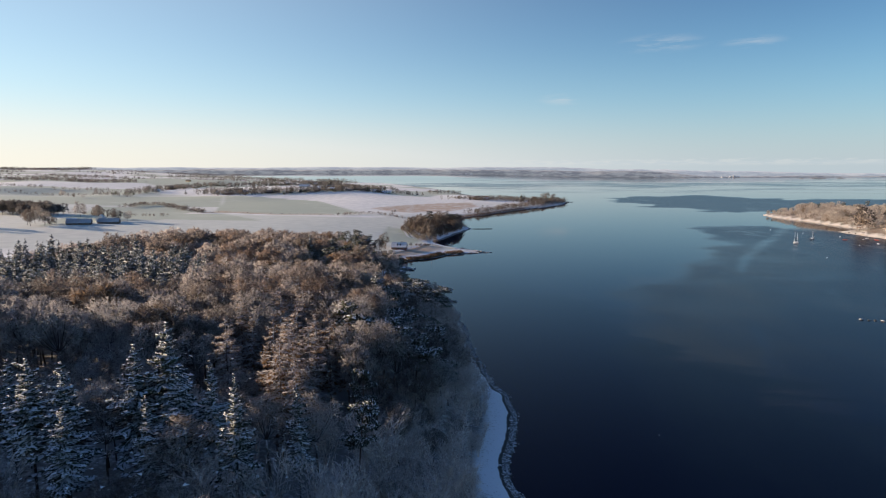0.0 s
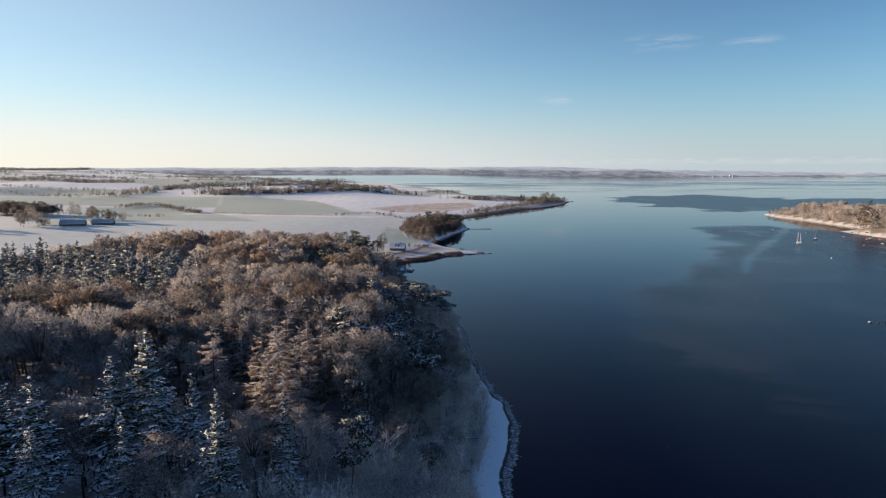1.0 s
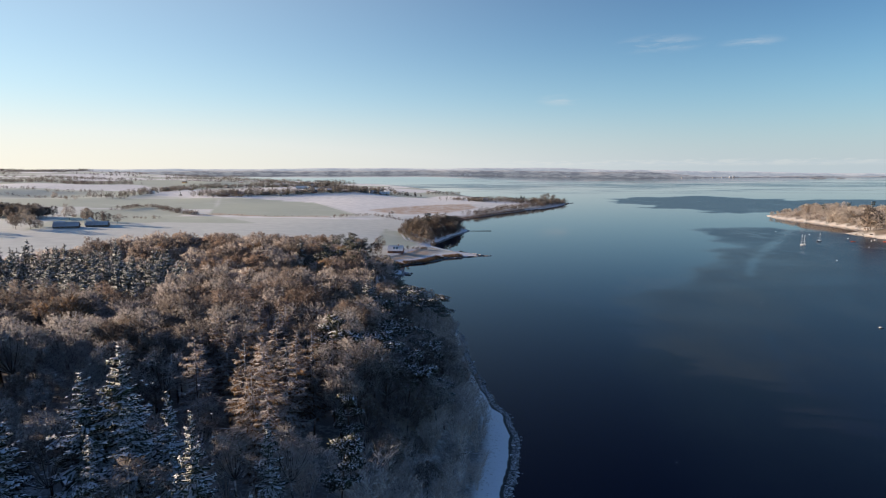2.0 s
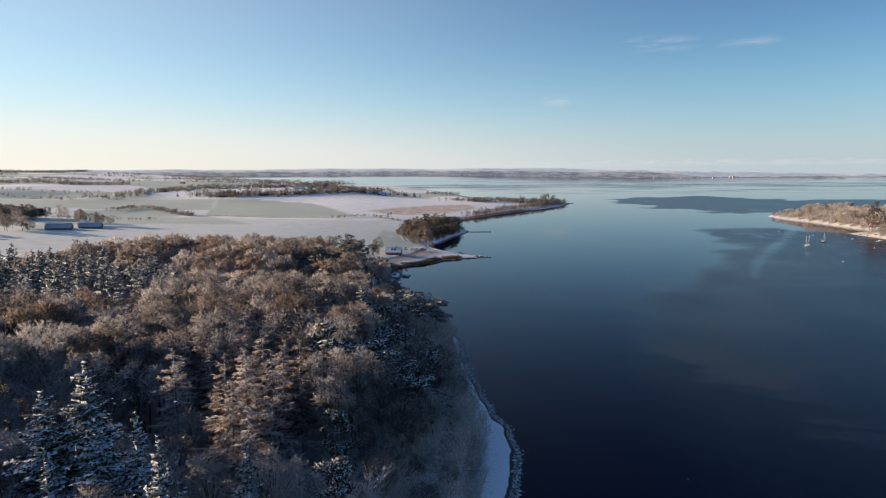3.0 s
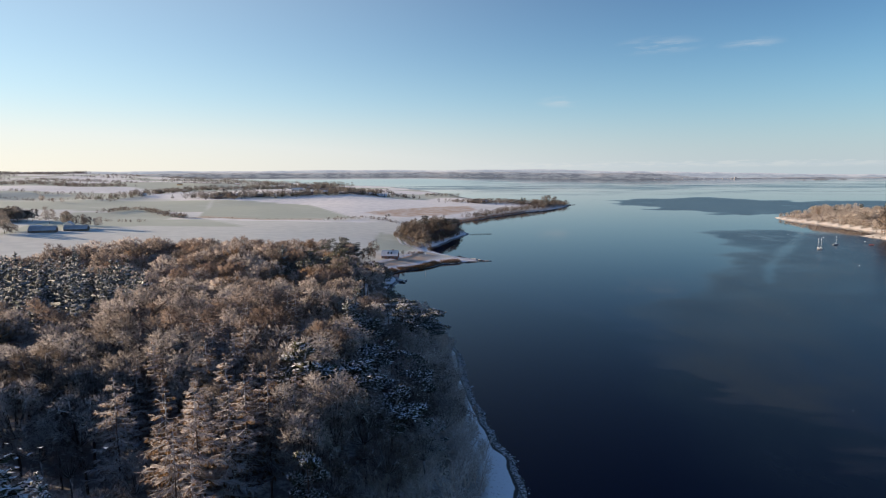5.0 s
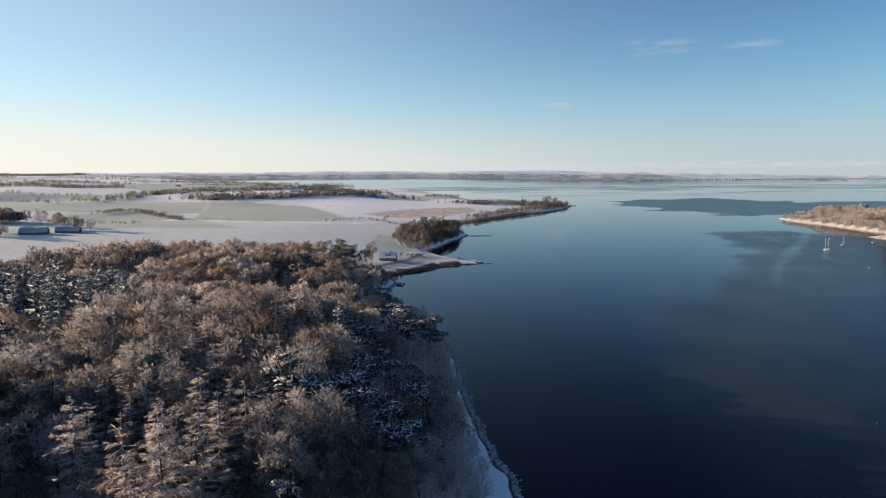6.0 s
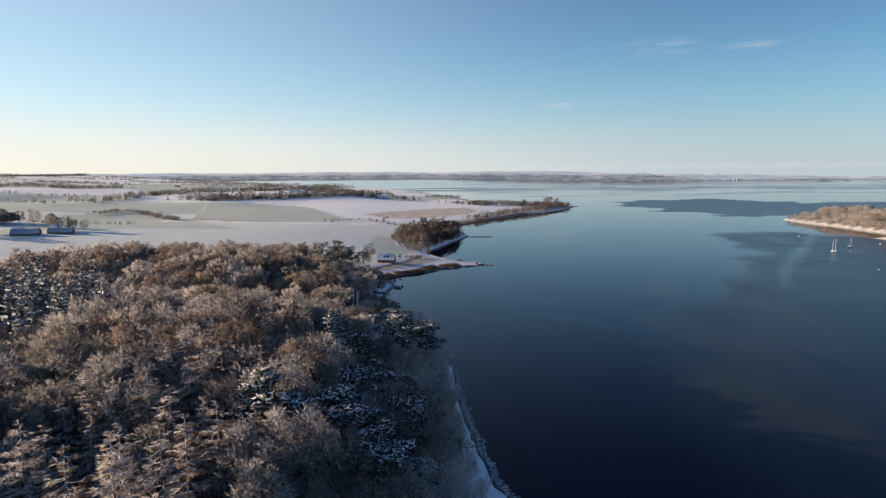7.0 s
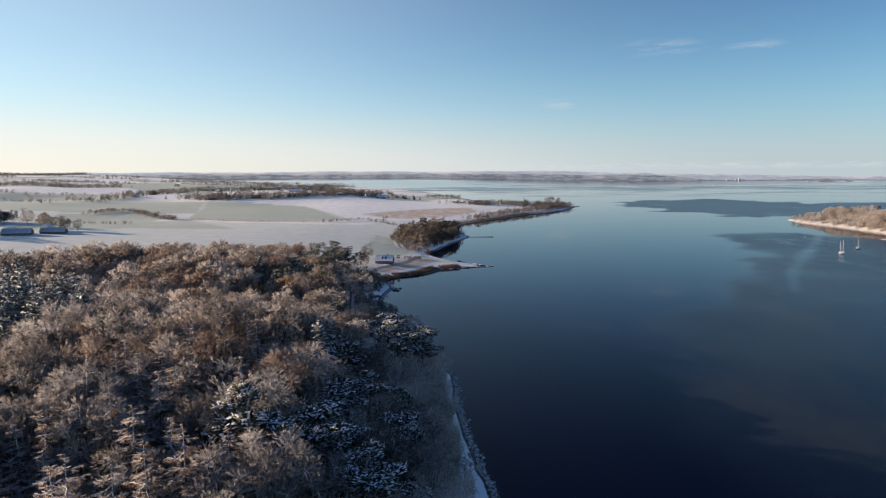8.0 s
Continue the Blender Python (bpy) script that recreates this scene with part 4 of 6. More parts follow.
def far_dot(seed, H, n, green):
    """A tree a long way off: trunk and a tufted crown, rounded or pointed."""
    r = np.random.default_rng(seed)
    wood, crown = Shape(), Shape()
    wood.tube([(0, 0, -0.6), (0, 0, H * 0.6)], (0.02 * H, 0.01 * H), 3)
    u = r.normal(size=(n, 3))
    u[:, 2] = np.abs(u[:, 2]) * 1.1 - 0.25
    u /= np.linalg.norm(u, axis=1)[:, None]
    if green:
        f = r.random(n) ** 1.4
        base = np.stack([u[:, 0] * 0.15 * H * (1 - f), u[:, 1] * 0.15 * H * (1 - f), H * (0.12 + 0.8 * f)], 1)
        crown.slivers(base, u + (0, 0, -0.3), 0.13 * H * (1.1 - f), 0.12 * H * (1.1 - f), 0, r, u + (0, 0, 0.1))
    else:
        lump = r.normal(size=(9, 3)) * (0.22, 0.22, 0.22) * H + (0, 0, 0.40 * H)
        lump[:, 2] = np.clip(lump[:, 2], 0.08 * H, 0.84 * H)
        base = lump[r.integers(0, 9, n)] + u * 0.09 * H
        crown.slivers(base, u * 0.3 + r.normal(size=(n, 3)) * 0.6, 0.19 * H, 0.10 * H, 0, r, base - (0, 0, 0.35 * H) + u * 0.15 * H)
    return wood, crown


FULL = {"brush": 9, "grove": 18, "beech_far": 26, "speck": 12, "lone": 18, "round": 9, "shrub": 9, "golden": 9, "beech": 26, "rusty": 24, "scrub": 11, "spruce": 27, "pine": 22, "larch": 27, "dot": 12, "cone": 14, "gold": 9, "hedge": 4}
FAR = {
    "dot": [crown_tree(200 + i, 12, w, 0.46, 0.50, 7, 12, (1.7, 1.6), 2, -0.95, sides=3) for i, w in enumerate((1.3, 1.8, 1.1, 1.5, 2.0))],
    "cone": [far_dot(210 + i, 14, 60, True) for i in range(3)],
    "gold": [crown_tree(220 + i, 9, w, 0.42, 0.52, 10, 24, (1.2, 1.05), 4, -0.9, True, sides=3) for i, w in enumerate((1.9, 2.3, 1.6, 2.1))],
    "hedge": [crown_tree(230 + i, 4, w, 0.42, 0.55, 3, 9, (1.2, 0.9), 2, -0.5, True, sides=3) for i, w in enumerate((1.7, 2.2, 2.6))],
    "beech": [crown_tree(120 + i, 26, s, 0.64, 0.35, 16, 92, (1.35, 0.95), 8, -0.5, False, 2) for i, s in enumerate((1.3, 1.45, 1.2, 1.4, 1.6))],
    "beech_far": [crown_tree(240 + i, 26, s, 0.68, 0.30, 17, 38, (1.65, 1.5), 5, -0.4, sides=3) for i, s in enumerate((1.3, 1.55, 1.2, 1.4, 1.7))],
    "grove": [crown_tree(260 + i, 18, s, 0.48, 0.50, 14, 34, (1.6, 1.4), 5, -0.85, sides=3) for i, s in enumerate((1.3, 1.5, 1.8))],
    "speck": [crown_tree(250 + i, 12, w, 0.44, 0.50, 4, 7, (2.6, 2.6), 1, -0.95, sides=3) for i, w in enumerate((1.5, 2.0, 1.3, 2.4))],
    "rusty": [crown_tree(140 + i, 24, 1.4, 0.6, 0.39, 15, 56, (1.7, 1.3), 6, -0.5, False, 2) for i in range(2)],
    "scrub": [crown_tree(150 + i, 11, 1.6, 0.52, 0.45, 8, 26, (1.5, 1.1), 6, -0.5, True, 2, sides=3) for i in range(3)],
    "spruce": [spruce(160 + i, 27, 17, 0.3, 0.42, 3, 1.7) for i in range(3)],
    "pine": [pine(170 + i, 22, 22, 36, 0.5, 3) for i in range(3)],
    "larch": [larch(180 + i, 27, 13, 0.6, 3) for i in range(3)],
    "brush": [crown_tree(270 + i, 9, w, 0.42, 0.55, 6, 12, (1.5, 1.3), 2, -0.9, True, sides=3) for i, w in enumerate((1.7, 2.1, 1.4))],
}


FAR["oak"] = [crown_tree(290 + i, 16, w, 0.52, 0.47, 15, 52, (1.4, 1.05), 8, -0.8, False, 3, sides=4) for i, w in enumerate((1.5, 1.9, 1.3))]
FULL["round"], FULL["oak"] = 16, 16
# grey-brown lightened to paint in the haze over the fields
TWIG_OAK = twig_material("grey_brown_oak_twigs", ((0.15, 0.135, 0.125), (0.19, 0.165, 0.148), (0.2, 0.16, 0.132)), (0.48, 0.46, 0.44), 0.40, 0.14, (4.0, 8.0, 0.09))

for _name, _src, _tag in (("lone", "grove", ("bare_tree", "bare brown winter tree with a rounded frosted crown", "tree", "lone trees of the farmland")),
                          ("round", "oak", ("broad_bare_tree", "broad bare grey-brown tree with a low rounded crown", "tree", "lone trees of the farmland")),
                          ("shrub", "gold", ("bare_bush", "bare reddish-brown bush by the shore", "bush", "bushes along the shore")),
                          ("golden", "gold", ("frosted_thorn_bush", "sunlit golden thorn bush thick with frost", "bush", "bushes of the headland"))):
    KINDS[_name] = tree_kind(*_tag, FAR[_src], (BARK, [TWIG_GOLD if _name == "golden" else TWIG_OAK if _name == "round" else TWIG_BROWN, TWIG_MID], None))

for _name, _mats in (("beech", (BARK, [TWIG_MID, LEAF_RUST], None)), ("rusty", (BARK, [LEAF_RUST, LEAF_RUST], None)), ("scrub", (BARK, [TWIG_FAR], None)),
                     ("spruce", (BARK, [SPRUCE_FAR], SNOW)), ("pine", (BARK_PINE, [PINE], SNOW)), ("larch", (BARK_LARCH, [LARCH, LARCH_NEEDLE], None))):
    _k = KINDS[_name]
    KINDS[_name + "_mid"] = tree_kind(_k["name"], _k["label"], _k["category"], _k["group"], FAR[_name], _mats)
    FULL[_name + "_mid"] = FULL[_name]


def grow(kind, x, y, height, z=None, turn=None):
    """One tree as a thing of its own, with trunk, crown and snow."""
    K = KINDS[kind]
    i = int(rng.integers(0, len(K["variants"])))
    s = height / FULL[kind]
    z = ground_z(x, y) if z is None else z
    m = Matrix.LocRotScale((x, y, z), Euler((0, 0, rng.uniform(0, 6.28))), (s * rng.uniform(0.92, 1.1), s * rng.uniform(0.92, 1.1), s))
    if i not in K["made"]:
        e = tagged(new(K["name"]), K["label"], K["category"], K["group"])
        shapes = K["variants"][i]
        part("trunk", shapes[0], K["mats"][0], e, flat=False)
        part("crown", shapes[1], K["mats"][1], e)
        if len(shapes) > 2:
            part("snow_cover", shapes[2], K["mats"][2], e, "snow lying on the branches")["kind"] = "stuff"
        K["made"][i] = e
        e.matrix_basis = m
        return e
    e = copy_thing(K["made"][i], Matrix())
    e.matrix_basis = m
    return e


def joined_wood(name, label, category, trees, slots=None, kind="stuff"):
    """Many far trees in one mesh. trees: rows of kind, x, y, z, height."""
    slots = slots or [BARK, BARK_PINE, TWIG_FAR, LEAF_RUST, SPRUCE_FAR, PINE, LARCH, SNOW, TWIG_GOLD, TWIG_DARK, TWIG, TWIG_BROWN, TWIG_MID, LARCH_NEEDLE]
    Vs, Ts, Ms, Ns, Fs, tones, n = [], [], [], [], [], [], 0
    flat = {k: [tuple((*s.arrays(), s.normals(), s.fans()) for s in v) for v in vs] for k, vs in FAR.items()}
    index = {m.name: i for i, m in enumerate(slots)}
    use = {"dot": (BARK, TWIG_DARK, LEAF_RUST), "cone": (BARK, PINE, SNOW), "gold": (BARK, TWIG_GOLD, LEAF_RUST), "hedge": (BARK, TWIG_DARK, LEAF_RUST), "brush": (BARK, TWIG_BROWN, LEAF_RUST), "grove": (BARK, TWIG_BROWN, LEAF_RUST),
           "beech": (BARK, TWIG_MID, LEAF_RUST), "beech_far": (BARK, TWIG_FAR, LEAF_RUST), "speck": (BARK, TWIG_DARK, LEAF_RUST), "oak": (BARK, TWIG_DARK, LEAF_RUST), "rusty": (BARK, LEAF_RUST, LEAF_RUST), "scrub": (BARK, TWIG_FAR, LEAF_RUST),
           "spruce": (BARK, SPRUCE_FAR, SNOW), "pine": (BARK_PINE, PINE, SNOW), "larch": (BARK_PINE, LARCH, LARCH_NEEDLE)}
    for kind, x, y, z, height in trees:
        shapes = flat[kind][int(rng.integers(0, len(flat[kind])))]
        s, a = height / FULL[kind], rng.uniform(0, 6.28)
        c, w = math.cos(a), rng.uniform(0.9, 1.15)
        rot = np.array(((c, -math.sin(a), 0), (math.sin(a), c, 0), (0, 0, 1))) * (s * w, s * w, s)
        t = rng.random()
        for k, (V, T, M, N, F) in enumerate(shapes):
            Vs.append(V @ rot.T + (x, y, z)), Ts.append(T + n), Ns.append(N @ rot.T), Fs.append(F)
            names = [index.get(q.name, 0) for q in use[kind]]
            Ms.append(np.full(len(T), names[0]) if k == 0 else np.where(M == 1, names[2], names[1]) if k == 1 else np.full(len(T), names[2]))
            tones.append(np.full(len(V), t))
            n += len(V)
    me = mesh_of(name, np.concatenate(Vs), np.concatenate(Ts), slots, np.concatenate(Ms), True, np.concatenate(Ns), np.concatenate(Fs))
    at = me.attributes.new("tone", "FLOAT", "POINT")
    at.data.foreach_set("value", np.concatenate(tones).astype(np.float32))
    return tagged(new(name, me), label, category, kind=kind)


PLANTATION = [(-240, 300), (-180, 190), (-108, 200), (-98, 238), (-128, 286), (-160, 305)]
# spruces, larches and pines that stand out, by place and height of the top
MARKED_FRONT = [("spruce", -59, 105, 44.5), ("spruce", -73, 91, 41), ("spruce", -57, 90, 34.6), ("spruce", -48, 99, 38.5), ("spruce", -39.3, 87, 39.5), ("spruce", -80, 92, 41.5),
          ("spruce", -64, 101, 41), ("spruce", -54, 98, 38), ("spruce", -69, 84, 35), ("spruce", -90, 101, 38), ("spruce", -140, 395, 36), ("spruce", -30.2, 97, 34.5),
          ("larch", -47.5, 154.5, 41), ("larch", -38, 114.8, 38.5), ("larch", -57, 135, 39.3), ("larch", -40.6, 131, 40.5), ("larch", -32, 144.8, 38.3), ("larch", -34.4, 138, 38.5),
          ("larch", -40, 117.5, 43.5), ("larch", -45.6, 175, 38.7)]
MARKED_BEHIND = [("larch", -38.5, 124.8, 41.5), ("larch", -34.8, 130.5, 39.5), ("larch", -34, 111, 35), ("pine", -31, 163, 40), ("pine", -19.3, 103.5, 30.5), ("pine", -20.3, 126.7, 30),
          ("pine", -7.6, 162, 27.3), ("pine", -9.2, 159.7, 30.3), ("pine", 0.9, 162.6, 20.5), ("pine", -13, 204, 28.3), ("spruce", -26, 216, 37), ("beech", -18.8, 146, 36.5),
          ("beech", -22.8, 139.8, 33.5), ("beech", -1, 192, 25), ("pine", -1, 262, 24.5), ("pine", -5, 254, 25), ("pine", -9, 268, 26), ("pine", -3, 257, 24),
          ("pine", -12, 259, 26), ("pine", -14, 276, 26), ("pine", -20, 176, 32), ("pine", -22, 265, 26), ("pine", -16, 166, 31), ("pine", -6, 184, 26), ("pine", -17, 193, 31),  ("rusty", -33, 236, 37), ("pine", -24, 223, 33)]
MARKED = MARKED_FRONT + MARKED_BEHIND


def plant_wood():
    near, mids, far, rear = [], [], [], []
    marks = np.array([(m[1], m[2]) for m in MARKED])
    step = 8.0
    gx, gy = np.meshgrid(np.arange(-420, 40, step), np.arange(-160, 530, step))
    px = (gx + rng.uniform(-3.4, 3.4, gx.shape)).ravel()
    py = (gy + rng.uniform(-3.4, 3.4, gy.shape)).ravel()
    z, d, _ = land(px, py)
    ok = inside(px, py, WOOD) & (d > 11 - 7.5 * smooth(py, 180, 215) + 18 * smooth(py, 300, 335))
    for x, y, zz, dd in zip(px[ok], py[ok], z[ok], d[ok]):
        if np.min(np.hypot(marks[:, 0] - x, marks[:, 1] - y)) < 5.6:
            continue
        q = rng.random()
        if y > 130 and -62 < x and rng.random() < 0.06:
            continue
        tall = min(27.0, 12.5 + (dd - 9) * 0.42) * rng.uniform(0.8, 1.12) * (1 - 0.36 * smooth(y, 236, 268)) * (1 + 0.34 * smooth(y, 305, 345))
        if y > 330 and x > -110:
            tall = max(tall, rng.uniform(16, 20))
        if y > 435:
            tall = rng.uniform(14, 19) if x < -64 else rng.uniform(11, 15)
        tall *= 1 - 0.2 * smooth(np.hypot((x + 62) / 22, (y - 136) / 20), 1.1, 0.7)
        if inside(np.array([x]), np.array([y]), PLANTATION)[0]:
            kind, tall = "spruce", rng.uniform(22, 28)
        elif dd < 17 and y < 430:
            kind, tall = ("scrub", min(rng.uniform(8, 12.5), 3.5 + 0.55 * dd) if y < 300 else rng.uniform(5, 9)) if q < 0.75 else ("beech", rng.uniform(11, 14) if y < 300 else rng.uniform(8, 11))
        elif dd < 46 and y > 135 and q < (0.36 if y > 200 else 0.26):
            kind, tall = ("pine", min(tall, 21)) if q > 0.05 else ("spruce", tall)
        elif -66 < x < -18 and 138 < y < 238 and q < 0.46:
            kind, tall = "larch", min(tall * 1.02, 27)
        elif y > 330 and x > -85 and q < 0.8:
            kind, tall = ("pine", rng.uniform(17, 22.5) if y < 435 else tall * 1.1) if q > 0.06 else ("spruce", tall)
        elif (y > 300 and q > 0.96) or (y > 170 and q > 0.985):
            kind = "rusty"
        elif y < 132 and q < (0.75 if x > -46 else 0.3):
            kind, tall = "scrub", rng.uniform(9, 14)
        else:
            kind = "beech"
            tall *= 0.52 if y < 88 else 0.72 if y < 138 else 1.0
        if -0.74 * (y + 30) - 12 < x and 52 < y < 178:
            near.append((kind, x, y, zz, tall))
        elif -0.74 * (y + 30) - 10 < x and 52 < y < 262 and x > -125 and len(mids) < 290:
            mids.append((kind + "_mid", x, y, zz, tall))
        elif -0.74 * (y + 30) - 10 < x and y > 40:
            far.append((kind + "_far" if y > 285 and kind == "beech" else kind, x, y, zz, tall))
        elif y > -45 and x > -85:
            rear.append(("cone" if kind == "spruce" else "grove", x, y, zz, tall))
        elif y > 40 and x > -300 and q < 0.8:
            # unseen trees on the added hill, to help block the sun
            rear.append(("cone" if kind == "spruce" else "speck", x, y, zz, tall * 0.6))
    # dense hazel on the slope over the beach
    sx, sy = rng.uniform(-40, 22, 900), rng.uniform(70, 250, 900)
    sz, sd, _ = land(sx, sy)
    slope = [("scrub", x, y, zz, rng.uniform(3.8, 6.2) if dd < 12 else rng.uniform(6, 11)) for x, y, zz, dd in zip(sx, sy, sz, sd)
             if 8.2 - 3.4 * float(smooth(np.array(y), 175, 200)) < dd < 36]
    near += slope[:200]
    # tall bushes along the narrow foot of the slope
    bx, by = rng.uniform(-30, 22, 900), rng.uniform(198, 290, 900)
    bz, bd, _ = land(bx, by)
    near += [("scrub", x, y, zz, rng.uniform(5.5, 8.5)) for x, y, zz, dd in zip(bx, by, bz, bd) if 5.0 < dd < 14][:55]
    for kind, x, y, zz, tall in near + mids:
        grow(kind, x, y, tall, zz)
    for kind, x, y, top in MARKED:
        zz = ground_z(x, y)
        e = grow(kind, x, y, top - zz, zz)
        if kind == "spruce" and (x > -40 and y < 100):
            e.scale = (e.scale[0] * 0.62, e.scale[1] * 0.62, e.scale[2])
        if kind == "pine" and y < 130:
            e.scale = (e.scale[0] * 0.7, e.scale[1] * 0.7, e.scale[2])
        if kind == "pine" and y > 150:
            w = 1.4 if y > 240 else 1.15
            e.scale = (e.scale[0] * w, e.scale[1] * w, e.scale[2])
    joined_wood("distant_woodland", "brown frosted winter woodland with bare crowns and dark conifers", "woodland", far)
    joined_wood("woodland_behind", "unseen bare winter woodland, partly on a hill added for shade", "woodland", rear)
    print("trees", len(near), len(mids), len(far), len(rear))


plant_wood()

# ---- shore: stones, reed, logs ----
def rock_shape(seed, size, sub=1):
    r = np.random.default_rng(seed)
    bm = bmesh.new()
    bmesh.ops.create_icosphere(bm, subdivisions=sub, radius=1)
    V = np.array([v.co[:] for v in bm.verts])
    T = np.array([[v.index for v in f.verts] for f in bm.faces])
    bm.free()
    V = V * (1 + 0.22 * r.normal(size=(len(V), 1))) * np.asarray(size)
    s = Shape()
    s.add(V, T)
    return s


def along(poly, step):
    """Points every step metres along a line, with the way it goes."""
    out = []
    for (ax, ay), (bx, by) in zip(poly, poly[1:]):
        L = math.hypot(bx - ax, by - ay)
        for k in range(int(max(1, L / step))):
            t = (k + rng.random()) * step / L
            if t <= 1:
                out.append((ax + (bx - ax) * t, ay + (by - ay) * t, (bx - ax) / L, (by - ay) / L))
    return out


def stones(name, label, line, step, inner, outer, sizes, mats, seed=0):
    protos = [rock_shape(300 + seed + i, (1, 0.8, 0.55)).arrays() for i in range(6)]
    rows = [(x + rng.uniform(-1, 1), y + rng.uniform(-1, 1)) for x, y, _, _ in along(line, step)]
    x, y = np.array(rows).T
    x = x - rng.uniform(inner, outer, len(x))
    z, d, _ = land(x, y)
    S = Shape()
    for px, py, pz in zip(x, y, z):
        V, T, _m = protos[int(rng.integers(0, 6))]
        s, a = rng.uniform(*sizes) * (1.6 if rng.random() < 0.08 else 1), rng.uniform(0, 6.28)
        R = np.array(((math.cos(a), -math.sin(a), 0), (math.sin(a), math.cos(a), 0), (0, 0, 1)))
        S.add((V * s) @ R.T + (px, py, max(pz, -0.2) + 0.12 * s), T, 0 if rng.random() < 0.6 else 1)
    ob = part(name, S, mats)
    return tagged(ob, label, "stones", kind="stuff")


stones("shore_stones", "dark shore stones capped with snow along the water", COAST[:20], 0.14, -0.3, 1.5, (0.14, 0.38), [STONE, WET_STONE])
stones("spit_stones", "dark wet stones along the low spit", [(6, 529), (25, 537), (40, 543), (46, 545), (39, 549), (20, 573)], 0.5, -0.8, 1.0, (0.5, 1.1), [WET_STONE, STONE], 9)
stones("cape_stones", "dark stones along the wooded cape", [(163, 1137), (212, 1194), (250, 1270), (287, 1368), (300, 1376)], 1.2, -1, 2, (0.8, 1.8), [WET_STONE, STONE], 17)


def boulder(x, y, z, size, seed, label, mat=STONE):
    ob = part("boulder", rock_shape(seed, size, 2), mat, flat=False)
    ob.matrix_basis = pose(x, y, z, 0, 0, seed * 37 % 360)
    return tagged(ob, label, "rock", "boulders by the water")


for i, (x, y, s) in enumerate(((-23, 450, 2.2), (-25, 454, 1.6), (-21, 446, 1.2), (-20, 453, 1.0), (-27, 447, 1.4))):
    boulder(x, y, 0.2, (s, s * 0.8, s * 0.6), 330 + i, "snow-capped boulder at the water's edge")
for i in range(14):
    x = 213 + i * 2.9
    boulder(x, 289 - 0.33 * (x - 206) + rng.normal() * 0.6, 0.05, (rng.uniform(0.6, 1.3), 0.8, 0.5), 350 + i, "dark stone of a low breakwater in the water", WET_STONE if i % 3 else RED_PAINT if i == 6 else STONE)
for i, (x, y) in enumerate(((400, 470), (404, 468), (396, 471), (409, 467))):
    boulder(x, y, 0.0, (1.3, 0.9, 0.5), 370 + i, "dark stone just above the water", WET_STONE)


def reed_bed(name, line, width, n, tall):
    S = Shape()
    pts = along(line, sum(math.hypot(b[0] - a[0], b[1] - a[1]) for a, b in zip(line, line[1:])) / n)
    P = np.array([(x - wy * 0, y) for x, y, wx, wy in pts])
    off = rng.uniform(0, width, len(P))
    W = np.array([(-wy, wx) for _, _, wx, wy in pts])
    P = P + W * off[:, None]
    z = land(P[:, 0], P[:, 1])[0]
    base = np.stack([P[:, 0], P[:, 1], np.maximum(z, 0) - 0.1], 1)
    way = rng.normal(size=base.shape) * 0.22 + (0, 0, 1)
    S.slivers(base, way, tall * rng.uniform(0.6, 1.2, len(P)), 0.22, 0)
    return tagged(part(name, S, REED), "dry brown reed along the water's edge", "reed", kind="stuff")


reed_bed("reed_bed", [(-33, 480), (-26, 495), (-10, 504), (6, 530), (22, 537)], 8, 5200, 1.9)
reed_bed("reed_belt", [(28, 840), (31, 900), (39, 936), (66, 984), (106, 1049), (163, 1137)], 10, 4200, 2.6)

log = Shape()
log.tube([(0, 0, 0.3), (2.4, 0.5, 0.45), (5.5, 0.7, 0.5), (7.5, 1.2, 0.35)], (0.22, 0.18, 0.12, 0.05), 6)
log.tube([(3.5, 0.6, 0.45), (4.6, 1.5, 0.8), (5.2, 2.2, 0.7)], (0.09, 0.06, 0.02), 4)
fallen = part("fallen_tree", log, BARK)
fallen.matrix_basis = pose(3.5, 152, ground_z(6, 152) - 0.1, 0, 0, -14)
tagged(fallen, "bare fallen tree trunk lying across the snowy beach", "log")


# ---- tracks ----
def track(name, line, width, mat, label, lift=0.5):
    """A packed-snow farm track draped on the ground, with two wheel ruts."""
    pts = []
    for (ax, ay), (bx, by) in zip(line, line[1:]):
        n = max(2, int(math.hypot(bx - ax, by - ay) / 3))
        pts += [(ax + (bx - ax) * k / n, ay + (by - ay) * k / n) for k in range(n)]
    P = np.array(pts + [line[-1]])
    for _ in range(3):
        P[1:-1] = (P[:-2] + 2 * P[1:-1] + P[2:]) / 4
    W = np.gradient(P, axis=0)
    W /= np.linalg.norm(W, axis=1)[:, None]
    side = np.stack([-W[:, 1], W[:, 0]], 1)
    S = Shape()
    strips = ((-0.5, -0.33, 0, 0), (-0.33, -0.17, 1, -0.05), (-0.17, 0.17, 0, 0), (0.17, 0.33, 1, -0.05), (0.33, 0.5, 0, 0))
    for lo, hi, m, up in strips if len(mat) > 1 else ((-0.5, -0.22, 0, 0), (0.22, 0.5, 0, 0)):
        a, b = P + side * width * lo, P + side * width * hi
        V = [np.stack([q[:, 0], q[:, 1], land(q[:, 0], q[:, 1])[0] + lift + up], 1) for q in (a, b)]
        n = len(P)
        T = [t for i in range(n - 1) for t in ((i, i + 1, n + i + 1), (i, n + i + 1, n + i))]
        S.add(np.concatenate(V), T, m)
    return tagged(part(name, S, mat), label, "track", kind="structure")


